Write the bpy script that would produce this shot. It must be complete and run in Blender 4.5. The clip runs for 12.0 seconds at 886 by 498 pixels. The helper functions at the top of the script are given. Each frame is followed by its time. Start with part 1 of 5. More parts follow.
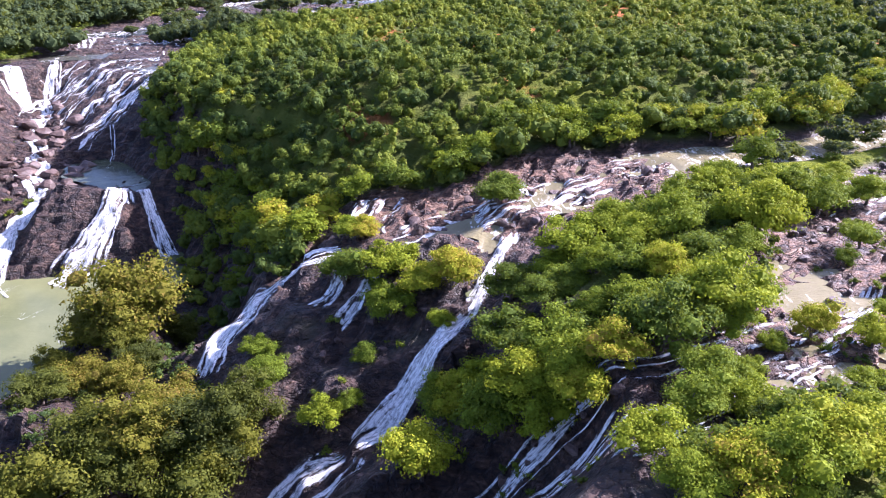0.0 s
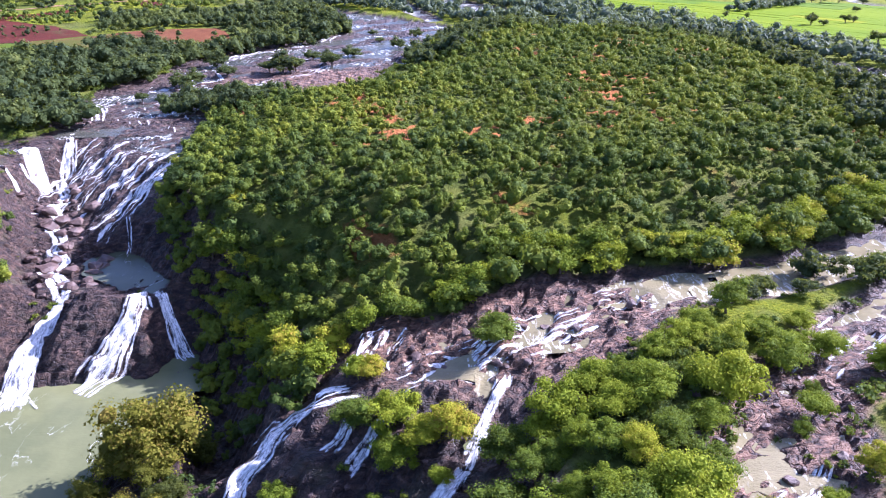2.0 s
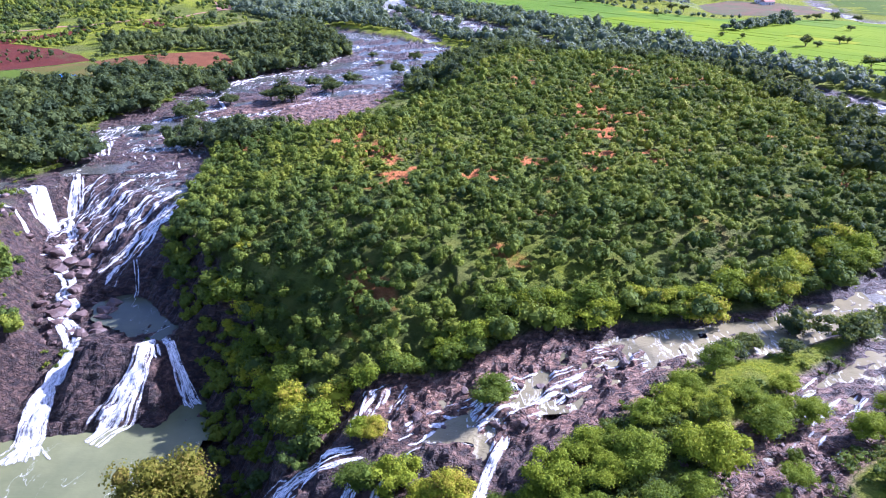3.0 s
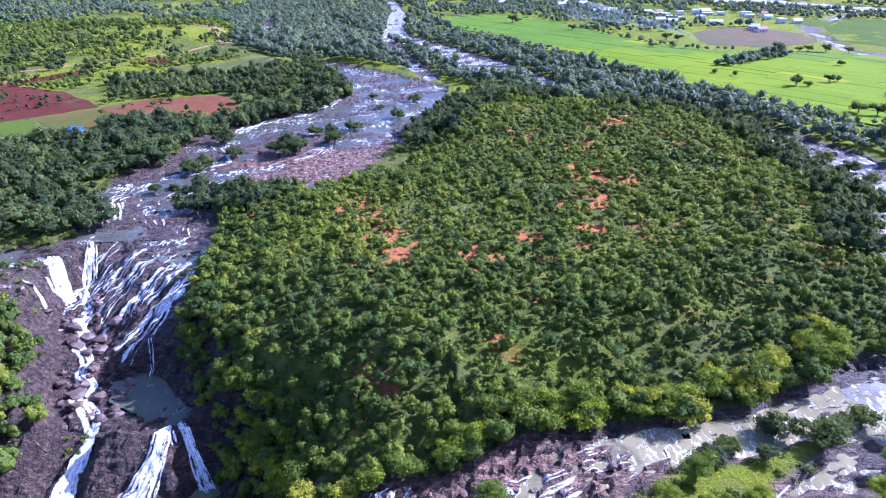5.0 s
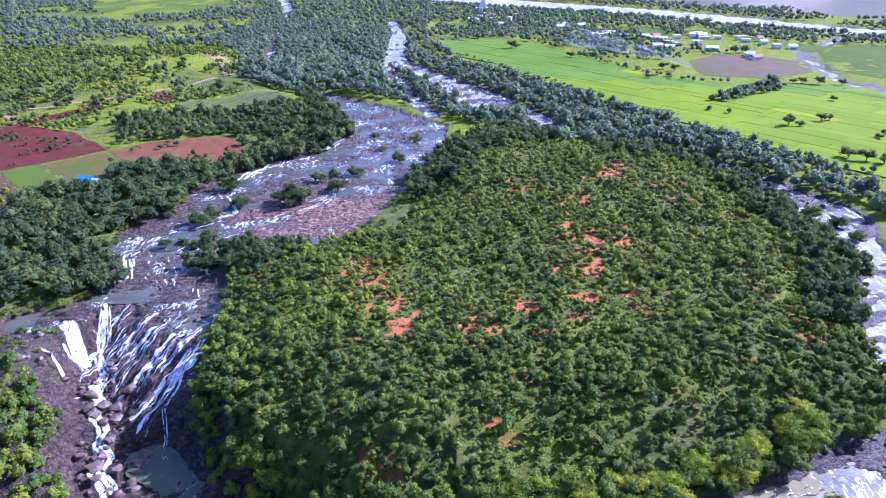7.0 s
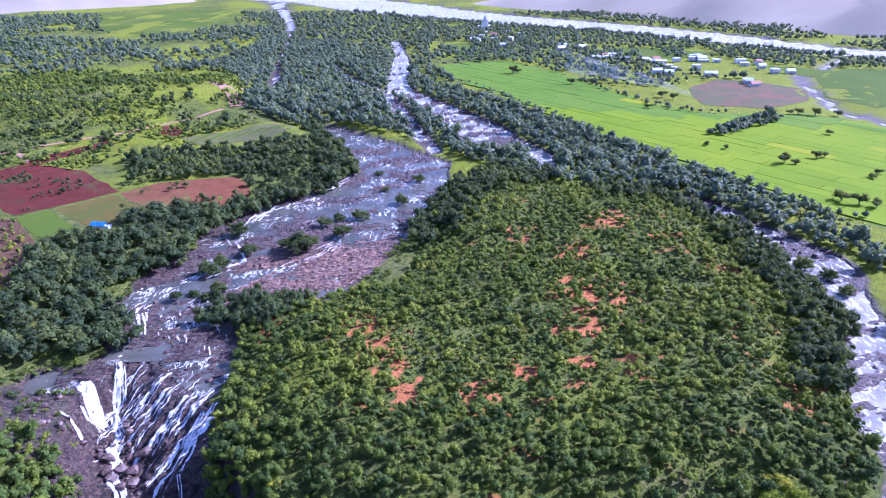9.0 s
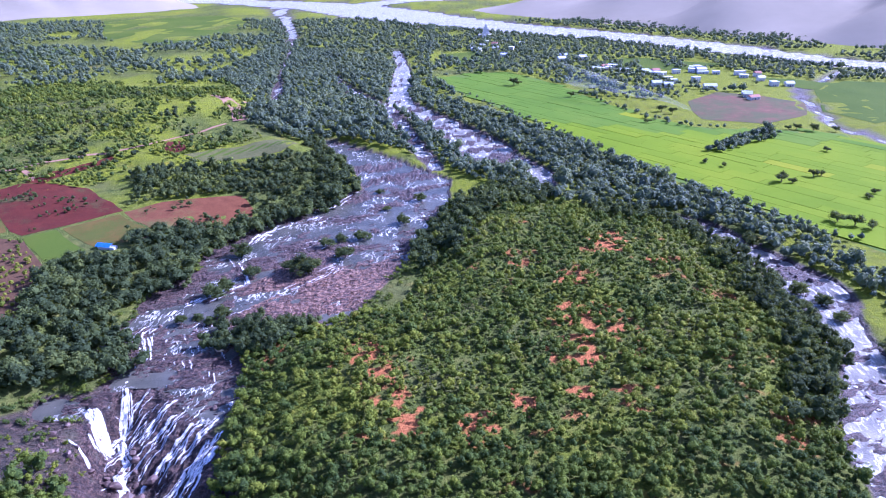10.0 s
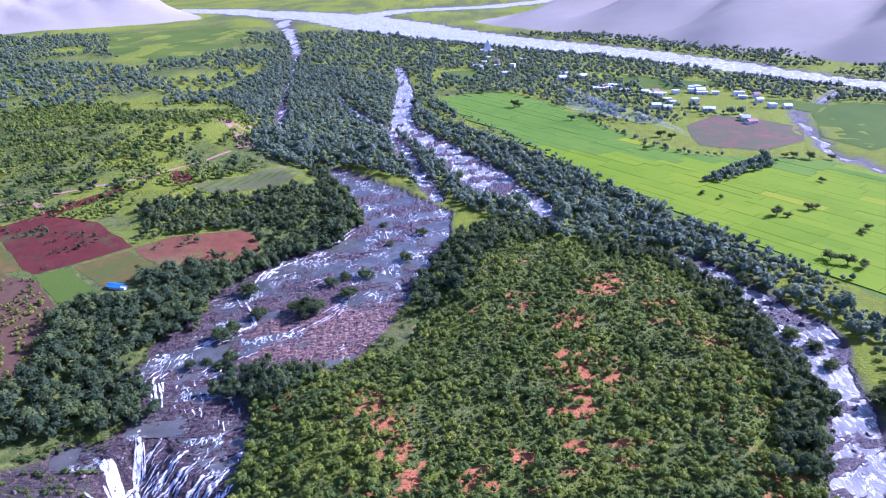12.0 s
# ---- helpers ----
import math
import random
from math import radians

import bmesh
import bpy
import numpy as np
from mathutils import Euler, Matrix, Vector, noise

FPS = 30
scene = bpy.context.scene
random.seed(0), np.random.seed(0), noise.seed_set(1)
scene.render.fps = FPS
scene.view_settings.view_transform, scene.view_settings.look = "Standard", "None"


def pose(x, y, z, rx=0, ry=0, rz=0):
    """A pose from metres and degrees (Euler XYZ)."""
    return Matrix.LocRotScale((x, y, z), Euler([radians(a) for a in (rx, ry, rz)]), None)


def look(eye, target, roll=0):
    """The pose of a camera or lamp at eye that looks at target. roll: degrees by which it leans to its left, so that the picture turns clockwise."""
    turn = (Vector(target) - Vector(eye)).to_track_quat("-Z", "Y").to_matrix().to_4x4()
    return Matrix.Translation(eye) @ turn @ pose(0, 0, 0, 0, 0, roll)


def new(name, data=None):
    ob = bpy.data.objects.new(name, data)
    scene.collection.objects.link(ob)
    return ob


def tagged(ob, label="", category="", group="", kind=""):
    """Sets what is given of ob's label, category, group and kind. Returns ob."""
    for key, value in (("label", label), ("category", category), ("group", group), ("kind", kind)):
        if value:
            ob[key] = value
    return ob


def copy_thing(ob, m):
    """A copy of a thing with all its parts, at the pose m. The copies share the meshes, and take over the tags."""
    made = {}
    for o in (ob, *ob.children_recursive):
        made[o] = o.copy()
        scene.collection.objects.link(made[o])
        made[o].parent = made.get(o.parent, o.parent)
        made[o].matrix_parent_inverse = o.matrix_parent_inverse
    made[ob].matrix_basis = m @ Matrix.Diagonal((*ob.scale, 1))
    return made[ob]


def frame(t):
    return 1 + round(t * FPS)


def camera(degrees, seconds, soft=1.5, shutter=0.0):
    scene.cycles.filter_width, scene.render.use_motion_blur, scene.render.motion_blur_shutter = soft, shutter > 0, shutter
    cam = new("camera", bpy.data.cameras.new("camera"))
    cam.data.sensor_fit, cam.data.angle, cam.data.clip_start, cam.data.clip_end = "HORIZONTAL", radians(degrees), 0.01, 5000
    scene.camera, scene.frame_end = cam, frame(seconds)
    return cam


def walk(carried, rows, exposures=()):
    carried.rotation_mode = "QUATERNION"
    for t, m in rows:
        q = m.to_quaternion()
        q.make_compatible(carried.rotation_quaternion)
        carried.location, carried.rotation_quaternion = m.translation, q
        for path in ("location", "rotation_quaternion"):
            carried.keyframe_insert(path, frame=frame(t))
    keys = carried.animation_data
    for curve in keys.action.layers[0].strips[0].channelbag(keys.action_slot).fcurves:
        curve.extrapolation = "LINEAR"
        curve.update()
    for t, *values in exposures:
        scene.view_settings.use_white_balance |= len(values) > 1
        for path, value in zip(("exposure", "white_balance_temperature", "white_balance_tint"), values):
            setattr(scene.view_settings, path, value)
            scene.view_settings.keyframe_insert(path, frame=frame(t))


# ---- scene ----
cam = camera(64.3, 12.0, soft=1.1)
METRES, EYE, TILT, LEAN, TURN = 160.0, 43.0, -25.0, 0.0, 0.0
ROWS = [
    (0.0, 0.0, 0.0, 0.0, 0.0, -0.0, -0.0),
    (0.5, -0.0002, -0.017, 0.038, -0.02, 0.14, 0.06),
    (1.0, -0.0004, -0.0341, 0.0758, 0.0, 0.2, 0.04),
    (1.5, -0.0007, -0.0512, 0.1138, -0.03, 0.31, 0.03),
    (2.0, -0.0005, -0.0685, 0.1518, -0.07, 0.4, 0.02),
    (2.5, -0.0001, -0.0856, 0.1894, -0.11, 0.49, 0.08),
    (3.0, -0.0002, -0.1028, 0.2271, -0.1, 0.58, 0.15),
    (5.0, -0.0001, -0.1723, 0.3771, -0.13, 0.82, 0.43),
    (5.5, 0.0003, -0.1901, 0.4149, -0.1, 0.84, 0.45),
    (6.0, 0.0006, -0.2078, 0.4525, -0.09, 0.89, 0.46),
    (6.5, 0.0008, -0.2255, 0.49, -0.07, 0.95, 0.48),
    (7.0, 0.0012, -0.2433, 0.5275, -0.1, 1.08, 0.49),
    (7.5, 0.0021, -0.2612, 0.5656, -0.08, 1.15, 0.54),
    (9.5, 0.0038, -0.3334, 0.7177, 0.16, 1.38, 0.53),
    (10.0, 0.0044, -0.3514, 0.7551, 0.18, 1.43, 0.49),
    (10.5, 0.0054, -0.3696, 0.7927, 0.29, 1.47, 0.5),
    (11.0, 0.0063, -0.388, 0.8302, 0.36, 1.49, 0.46),
    (11.5, 0.0074, -0.4065, 0.8678, 0.39, 1.46, 0.5),
    (12.0, 0.0082, -0.4252, 0.9049, 0.36, 1.52, 0.48),
]
walk(cam, [(t, pose(0, 0, EYE, TILT, LEAN, TURN) @ pose(METRES * x, METRES * y, METRES * z, 90 + pitch, roll, yaw)) for t, x, y, z, yaw, pitch, roll in ROWS],
     exposures=[(0.0, 2.02, 5200, 37), (3.0, 1.83, 4700, 39), (6.0, 1.72, 4400, 42), (9.0, 1.61, 4400, 49), (12.0, 1.47, 4350, 52)])

# ---- sky and sun ----
SUN_UP, SUN_ROUND = 35.0, 66.0      # degrees above the horizon, degrees to the right of straight ahead
world = bpy.data.worlds.new("sky")
scene.world = world
world.use_nodes = True
nodes, links = world.node_tree.nodes, world.node_tree.links
sky = nodes.new("ShaderNodeTexSky")
sky.sky_type, sky.sun_disc = "NISHITA", False
sky.sun_elevation, sky.sun_rotation = radians(SUN_UP), radians(SUN_ROUND)
sky.dust_density = 2.0
links.new(sky.outputs["Color"], nodes["Background"].inputs["Color"])
nodes["Background"].inputs["Strength"].default_value = 0.09
sun_data = bpy.data.lights.new("sun", "SUN")
sun_data.energy, sun_data.angle, sun_data.color = 5.0, radians(0.6), (1.0, 0.92, 0.77)
sun = new("sun", sun_data)
sun.matrix_world = look((0, 0, 500), Vector((0, 0, 500)) - Vector((math.sin(radians(SUN_ROUND)) * math.cos(radians(SUN_UP)),
                        math.cos(radians(SUN_ROUND)) * math.cos(radians(SUN_UP)), math.sin(radians(SUN_UP)))))

# ---- materials ----
def blank(name):
    m = bpy.data.materials.new(name)
    m.use_nodes = True
    n, l = m.node_tree.nodes, m.node_tree.links
    return m, n, l, n["Principled BSDF"]


def noise_node(n, l, vector, scale, detail=6.0, rough=0.6, stretch=None):
    if stretch:
        mapping = n.new("ShaderNodeMapping")
        mapping.inputs["Scale"].default_value = stretch
        l.new(vector, mapping.inputs["Vector"])
        vector = mapping.outputs["Vector"]
    t = n.new("ShaderNodeTexNoise")
    t.inputs["Scale"].default_value, t.inputs["Detail"].default_value, t.inputs["Roughness"].default_value = scale, detail, rough
    l.new(vector, t.inputs["Vector"])
    return t.outputs["Fac"]


def ramp(n, l, value, stops, interpolation="LINEAR"):
    r = n.new("ShaderNodeValToRGB")
    r.color_ramp.interpolation = interpolation
    while len(r.color_ramp.elements) < len(stops):
        r.color_ramp.elements.new(0.5)
    for e, (at, colour) in zip(r.color_ramp.elements, stops):
        e.position, e.color = at, (*colour, 1) if len(colour) == 3 else colour
    l.new(value, r.inputs["Fac"])
    return r.outputs["Color"]


def mix(n, l, share, a, b):
    m = n.new("ShaderNodeMix")
    m.data_type = "RGBA"
    for socket, v in ((m.inputs[0], share), (m.inputs[6], a), (m.inputs[7], b)):
        if isinstance(v, bpy.types.NodeSocket):
            l.new(v, socket)
        else:
            socket.default_value = v if not isinstance(v, tuple) else (*v, 1)
    return m.outputs[2]


def maths(n, l, what, a, b=0.5, c=None):
    m = n.new("ShaderNodeMath")
    m.operation = what
    for socket, v in zip(m.inputs, (a, b) if c is None else (a, b, c)):
        if isinstance(v, bpy.types.NodeSocket):
            l.new(v, socket)
        else:
            socket.default_value = v
    return m.outputs[0]


def relief(n, l, bsdf, value, strength, distance):
    b = n.new("ShaderNodeBump")
    b.inputs["Strength"].default_value, b.inputs["Distance"].default_value = strength, distance
    l.new(value, b.inputs["Height"])
    l.new(b.outputs["Normal"], bsdf.inputs["Normal"])


def place(n):
    return n.new("ShaderNodeTexCoord").outputs["Object"]


def attribute(n, name):
    a = n.new("ShaderNodeAttribute")
    a.attribute_name = name
    return a.outputs["Fac"]


def surface(name, dark, light, size, rough=0.85, grain=0.5, bump=0.4, spec=0.15, metal=0.0, stretch=None):
    """A plain surface of two tones: patches of the given size in metres, with a finer grain."""
    m, n, l, b = blank(name)
    p = place(n)
    coarse = noise_node(n, l, p, 1 / size, 5, 0.6, stretch)
    fine = noise_node(n, l, p, 6 / size, 4, 0.7, stretch)
    both = maths(n, l, "ADD", maths(n, l, "MULTIPLY", coarse, 1 - grain), maths(n, l, "MULTIPLY", fine, grain))
    l.new(ramp(n, l, both, [(0.32, dark), (0.68, light)]), b.inputs["Base Color"])
    b.inputs["Roughness"].default_value, b.inputs["Metallic"].default_value = rough, metal
    b.inputs["Specular IOR Level"].default_value = spec
    relief(n, l, b, fine, bump, 0.12 * size)
    return m


def ground_material():
    m, n, l, b = blank("ground")
    p = place(n)
    big, mid, fine = noise_node(n, l, p, 0.02, 5), noise_node(n, l, p, 0.16, 6), noise_node(n, l, p, 1.3, 6, 0.7)
    herb = ramp(n, l, mid, [(0.3, (0.040, 0.055, 0.012)), (0.5, (0.082, 0.10, 0.018)), (0.72, (0.145, 0.150, 0.026))])
    dry = ramp(n, l, fine, [(0.3, (0.075, 0.085, 0.028)), (0.7, (0.15, 0.135, 0.045))])
    herb = mix(n, l, ramp(n, l, big, [(0.5, (0, 0, 0)), (0.68, (0.55, 0.55, 0.55))]), herb, dry)
    blade = ramp(n, l, fine, [(0.3, (0.060, 0.080, 0.006)), (0.5, (0.145, 0.170, 0.007)), (0.75, (0.27, 0.26, 0.010))])
    grass = mix(n, l, ramp(n, l, mid, [(0.42, (0, 0, 0)), (0.7, (0.8, 0.8, 0.8))]), blade, herb)
    earth = ramp(n, l, fine, [(0.3, (0.25, 0.085, 0.024)), (0.7, (0.42, 0.165, 0.055))])
    strata = noise_node(n, l, p, 0.35, 8, 0.68, (1.0, 1.7, 3.2))
    stone = ramp(n, l, strata, [(0.36, (0.018, 0.013, 0.013)), (0.46, (0.036, 0.021, 0.015)), (0.57, (0.080, 0.046, 0.031)), (0.72, (0.22, 0.145, 0.098))])
    moss = ramp(n, l, mid, [(0.55, (0, 0, 0)), (0.7, (0.5, 0.5, 0.5))])
    stone = mix(n, l, moss, stone, (0.075, 0.07, 0.035))
    slab = ramp(n, l, strata, [(0.38, (0.030, 0.018, 0.016)), (0.45, (0.088, 0.044, 0.025)), (0.55, (0.20, 0.105, 0.060)), (0.70, (0.40, 0.27, 0.17))])
    stone = mix(n, l, attribute(n, "dry"), stone, slab)
    warp = n.new("ShaderNodeVectorMath")
    warp.operation = "MULTIPLY_ADD"
    cloud = n.new("ShaderNodeTexNoise")
    cloud.inputs["Scale"].default_value, cloud.inputs["Detail"].default_value = 0.25, 5.0
    l.new(p, cloud.inputs["Vector"])
    l.new(cloud.outputs["Color"], warp.inputs[0])
    warp.inputs[1].default_value = (13.0, 13.0, 9.0)
    l.new(p, warp.inputs[2])
    cells = n.new("ShaderNodeTexVoronoi")
    cells.feature = "DISTANCE_TO_EDGE"
    cells.inputs["Scale"].default_value = 0.27
    l.new(warp.outputs["Vector"], cells.inputs["Vector"])
    joint = ramp(n, l, cells.outputs["Distance"], [(0.0, (0.3, 0.3, 0.3)), (0.09, (1, 1, 1))])
    stone = mix(n, l, joint, (0.022, 0.016, 0.014), stone)
    colour = mix(n, l, attribute(n, "grass"), herb, grass)
    colour = mix(n, l, attribute(n, "soil"), colour, earth)
    colour = mix(n, l, attribute(n, "rock"), colour, stone)
    l.new(colour, b.inputs["Base Color"])
    wet = maths(n, l, "MULTIPLY", attribute(n, "rock"), ramp(n, l, fine, [(0.35, (0.3, 0.3, 0.3)), (0.65, (0.05, 0.05, 0.05))]))
    l.new(maths(n, l, "SUBTRACT", 0.88, maths(n, l, "MULTIPLY", wet, 1.6)), b.inputs["Roughness"])
    l.new(maths(n, l, "ADD", 0.04, maths(n, l, "MULTIPLY", attribute(n, "rock"), 0.3)), b.inputs["Specular IOR Level"])
    relief(n, l, b, maths(n, l, "ADD", maths(n, l, "ADD", strata, maths(n, l, "MULTIPLY", fine, 0.6)), maths(n, l, "MULTIPLY", maths(n, l, "MULTIPLY", joint, attribute(n, "rock")), 0.5)), 1.0, 1.3)
    return m


def rock_material():
    m, n, l, b = blank("boulder rock")
    p = place(n)
    strata, fine = noise_node(n, l, p, 0.6, 8, 0.68, (1, 1.4, 2.6)), noise_node(n, l, p, 2.4, 6, 0.7)
    stone = ramp(n, l, strata, [(0.28, (0.032, 0.019, 0.014)), (0.48, (0.080, 0.048, 0.034)), (0.62, (0.14, 0.088, 0.063)), (0.8, (0.27, 0.19, 0.14))])
    info = n.new("ShaderNodeObjectInfo")
    l.new(mix(n, l, maths(n, l, "MULTIPLY", info.outputs["Random"], 0.4), stone, (0.06, 0.033, 0.022)), b.inputs["Base Color"])
    b.inputs["Roughness"].default_value = 0.6
    relief(n, l, b, fine, 0.7, 0.3)
    return m


def leaf_material(name, stops, by_object, gloss=0.05, haze_sheen=0.0):
    """Leaves, lit from both sides; the tone differs from tree to tree and from leaf to leaf."""
    m, n, l, b = blank(name)
    geo = n.new("ShaderNodeNewGeometry")
    tone = n.new("ShaderNodeObjectInfo").outputs["Random"] if by_object else attribute(n, "tint")
    value = maths(n, l, "ADD", maths(n, l, "MULTIPLY", tone, 0.72), maths(n, l, "MULTIPLY", geo.outputs["Random Per Island"], 0.28))
    colour = ramp(n, l, value, stops)
    l.new(colour, b.inputs["Base Color"])
    b.inputs["Roughness"].default_value, b.inputs["Specular IOR Level"].default_value = 0.65, gloss
    b.inputs["Sheen Weight"].default_value, b.inputs["Sheen Tint"].default_value = haze_sheen, (0.7, 0.85, 1.0, 1.0)
    thin = n.new("ShaderNodeBsdfTranslucent")
    l.new(mix(n, l, 0.35, colour, (0.42, 0.46, 0.02)), thin.inputs["Color"])
    both = n.new("ShaderNodeMixShader")
    both.inputs[0].default_value = 0.28
    l.new(b.outputs[0], both.inputs[1])
    l.new(thin.outputs[0], both.inputs[2])
    l.new(both.outputs[0], n["Material Output"].inputs["Surface"])
    return m


def river_material(name, deep, pale, white_from, size, rough=0.12, wave=0.5, flow=30.0, lines=0.02, white=0.8):
    """Running water: silty colour, ripples, and white streaks where the noise is high: froth, and painted sun glitter
    on far rivers.
    """
    m, n, l, b = blank(name)
    p = place(n)
    body = ramp(n, l, noise_node(n, l, p, 0.06, 4), [(0.35, deep), (0.65, pale)])
    turned = n.new("ShaderNodeMapping")
    turned.inputs["Rotation"].default_value, turned.inputs["Scale"].default_value = (0, 0, radians(flow)), (1.0, 0.4, 1.0)
    l.new(p, turned.inputs["Vector"])
    q = turned.outputs["Vector"]
    streak = noise_node(n, l, q, 1 / size, 7, 0.66)
    foam_glint = ramp(n, l, streak, [(white_from, (0, 0, 0)), (white_from + 0.09, (1, 1, 1))])
    crest = maths(n, l, "ABSOLUTE", maths(n, l, "SUBTRACT", noise_node(n, l, q, 0.5 / size, 6, 0.6), 0.5))
    line = ramp(n, l, crest, [(lines * 0.4, (1, 1, 1)), (lines, (0, 0, 0))])
    patch = ramp(n, l, noise_node(n, l, p, 0.05, 3), [(0.48, (0, 0, 0)), (0.66, (1, 1, 1))])
    foam_glint = maths(n, l, "MAXIMUM", foam_glint, maths(n, l, "MULTIPLY", line, patch))
    l.new(mix(n, l, foam_glint, body, (white, white * 0.97, white * 0.87)), b.inputs["Base Color"])
    l.new(maths(n, l, "ADD", maths(n, l, "MULTIPLY", foam_glint, 0.5), rough), b.inputs["Roughness"])
    b.inputs["IOR"].default_value, b.inputs["Specular IOR Level"].default_value = 1.33, 0.3
    ripple = noise_node(n, l, p, 0.9, 5, 0.6, (1.0, 1.6, 1.0))
    relief(n, l, b, maths(n, l, "ADD", ripple, maths(n, l, "MULTIPLY", foam_glint, 0.5)), wave, 0.5)
    return m


def foam_material():
    """Falling water: white streaks along the flow with gaps between them."""
    m, n, l, b = blank("white water")
    c = n.new("ShaderNodeCombineXYZ")
    l.new(attribute(n, "across"), c.inputs[0])
    l.new(maths(n, l, "MULTIPLY", attribute(n, "down"), 0.16), c.inputs[1])
    streak = noise_node(n, l, c.outputs[0], 1.3, 7, 0.68)
    fine = noise_node(n, l, c.outputs[0], 6.0, 4, 0.75)
    spray = noise_node(n, l, place(n), 1.6, 5, 0.7)
    l.new(ramp(n, l, fine, [(0.3, (0.44, 0.43, 0.395)), (0.55, (0.72, 0.705, 0.655))]), b.inputs["Base Color"])
    b.inputs["Roughness"].default_value = 0.6
    relief(n, l, b, fine, 0.6, 0.3)
    body = maths(n, l, "ADD", maths(n, l, "ADD", maths(n, l, "MULTIPLY", streak, 0.55), maths(n, l, "MULTIPLY", fine, 0.2)), maths(n, l, "MULTIPLY", spray, 0.25))
    body = maths(n, l, "SUBTRACT", body, maths(n, l, "MULTIPLY", maths(n, l, "POWER", attribute(n, "rim"), 2.0), 0.2))
    cover = ramp(n, l, body, [(0.41, (0, 0, 0)), (0.52, (1, 1, 1))])
    clear = n.new("ShaderNodeBsdfTransparent")
    both = n.new("ShaderNodeMixShader")
    l.new(cover, both.inputs[0])
    l.new(clear.outputs[0], both.inputs[1])
    l.new(b.outputs[0], both.inputs[2])
    l.new(both.outputs[0], n["Material Output"].inputs["Surface"])
    return m


def paddy_material(name, dark, mid, light):
    m, n, l, b = blank(name)
    p = place(n)
    fine = noise_node(n, l, p, 0.5, 6, 0.7)
    broad = noise_node(n, l, p, 0.012, 3, 0.5)
    r = n.new("ShaderNodeObjectInfo").outputs["Random"]
    v = maths(n, l, "ADD", maths(n, l, "ADD", maths(n, l, "MULTIPLY", r, 0.16), maths(n, l, "MULTIPLY", fine, 0.24)), maths(n, l, "MULTIPLY", broad, 0.65))
    l.new(ramp(n, l, v, [(0.25, dark), (0.5, mid), (0.85, light)]), b.inputs["Base Color"])
    b.inputs["Roughness"].default_value, b.inputs["Specular IOR Level"].default_value = 0.85, 0.03
    relief(n, l, b, fine, 0.6, 0.5)
    return m


def tilled(name, dark, light, weed, weeds_from):
    """Worked earth with a faint grain and patches of green weeds."""
    m, n, l, b = blank(name)
    p = place(n)
    broad, mid, fine = noise_node(n, l, p, 0.03, 5, 0.65), noise_node(n, l, p, 0.11, 6, 0.7), noise_node(n, l, p, 1.4, 5, 0.7)
    earth = ramp(n, l, maths(n, l, "ADD", maths(n, l, "MULTIPLY", mid, 0.6), maths(n, l, "MULTIPLY", fine, 0.4)), [(0.34, dark), (0.66, light)])
    share = ramp(n, l, maths(n, l, "ADD", maths(n, l, "MULTIPLY", broad, 0.6), maths(n, l, "MULTIPLY", fine, 0.4)), [(weeds_from - 0.06, (0, 0, 0)), (weeds_from + 0.06, (0.85, 0.85, 0.85))])
    l.new(mix(n, l, share, earth, weed), b.inputs["Base Color"])
    b.inputs["Roughness"].default_value, b.inputs["Specular IOR Level"].default_value = 0.95, 0.1
    relief(n, l, b, fine, 0.6, 0.3)
    return m


GROUND = ground_material()
ROCK = rock_material()
GREENS = [(0.0, (0.052, 0.076, 0.015)), (0.3, (0.105, 0.146, 0.012)), (0.6, (0.185, 0.225, 0.010)), (0.85, (0.29, 0.295, 0.012)), (1.0, (0.30, 0.19, 0.030))]
SCRUBS = [(0.0, (0.030, 0.050, 0.020)), (0.35, (0.062, 0.092, 0.018)), (0.65, (0.118, 0.150, 0.016)), (0.9, (0.20, 0.215, 0.018)), (1.0, (0.22, 0.15, 0.036))]
DARKS = [(0.0, (0.028, 0.042, 0.020)), (0.5, (0.047, 0.065, 0.024)), (0.8, (0.074, 0.095, 0.026)), (1.0, (0.120, 0.135, 0.030))]
LEAF_TREE = leaf_material("tree leaves", GREENS, True)
OLIVES = [(0.0, (0.036, 0.046, 0.012)), (0.4, (0.070, 0.080, 0.011)), (0.75, (0.125, 0.120, 0.012)), (1.0, (0.17, 0.105, 0.025))]
LEAF_OLIVE = leaf_material("olive leaves", OLIVES, True)
LEAF_SCRUB = leaf_material("scrub leaves", SCRUBS, False)
LEAF_DARK = leaf_material("riverside leaves", DARKS, False)
LEAF_DARK_TREE = leaf_material("riverside tree leaves", DARKS, True)
# leaves of the far woods, with distance haze put into paler bluish tones and sheen
BLUISH = [(0.0, (0.058, 0.082, 0.052)), (0.5, (0.088, 0.115, 0.062)), (0.8, (0.118, 0.145, 0.066)), (1.0, (0.165, 0.185, 0.068))]
LEAF_FAR = leaf_material("haze-paled far leaves", BLUISH, False, 0.1, 0.05)
BARK = surface("bark", (0.055, 0.04, 0.03), (0.17, 0.13, 0.10), 0.4, 0.9)
WATER_RIVER = river_material("river water", (0.045, 0.047, 0.036), (0.085, 0.082, 0.060), 0.66, 2.0, 0.22)
WATER_CREEK = river_material("creek water", (0.15, 0.13, 0.065), (0.24, 0.205, 0.11), 0.60, 1.6)
# far rivers: sun glitter is put into the pale body and white streaks
WATER_FAR = river_material("river water with painted glints", (0.075, 0.070, 0.055), (0.21, 0.20, 0.155), 0.54, 2.6, 0.3, 1.0, 30.0, 0.02, 0.75)
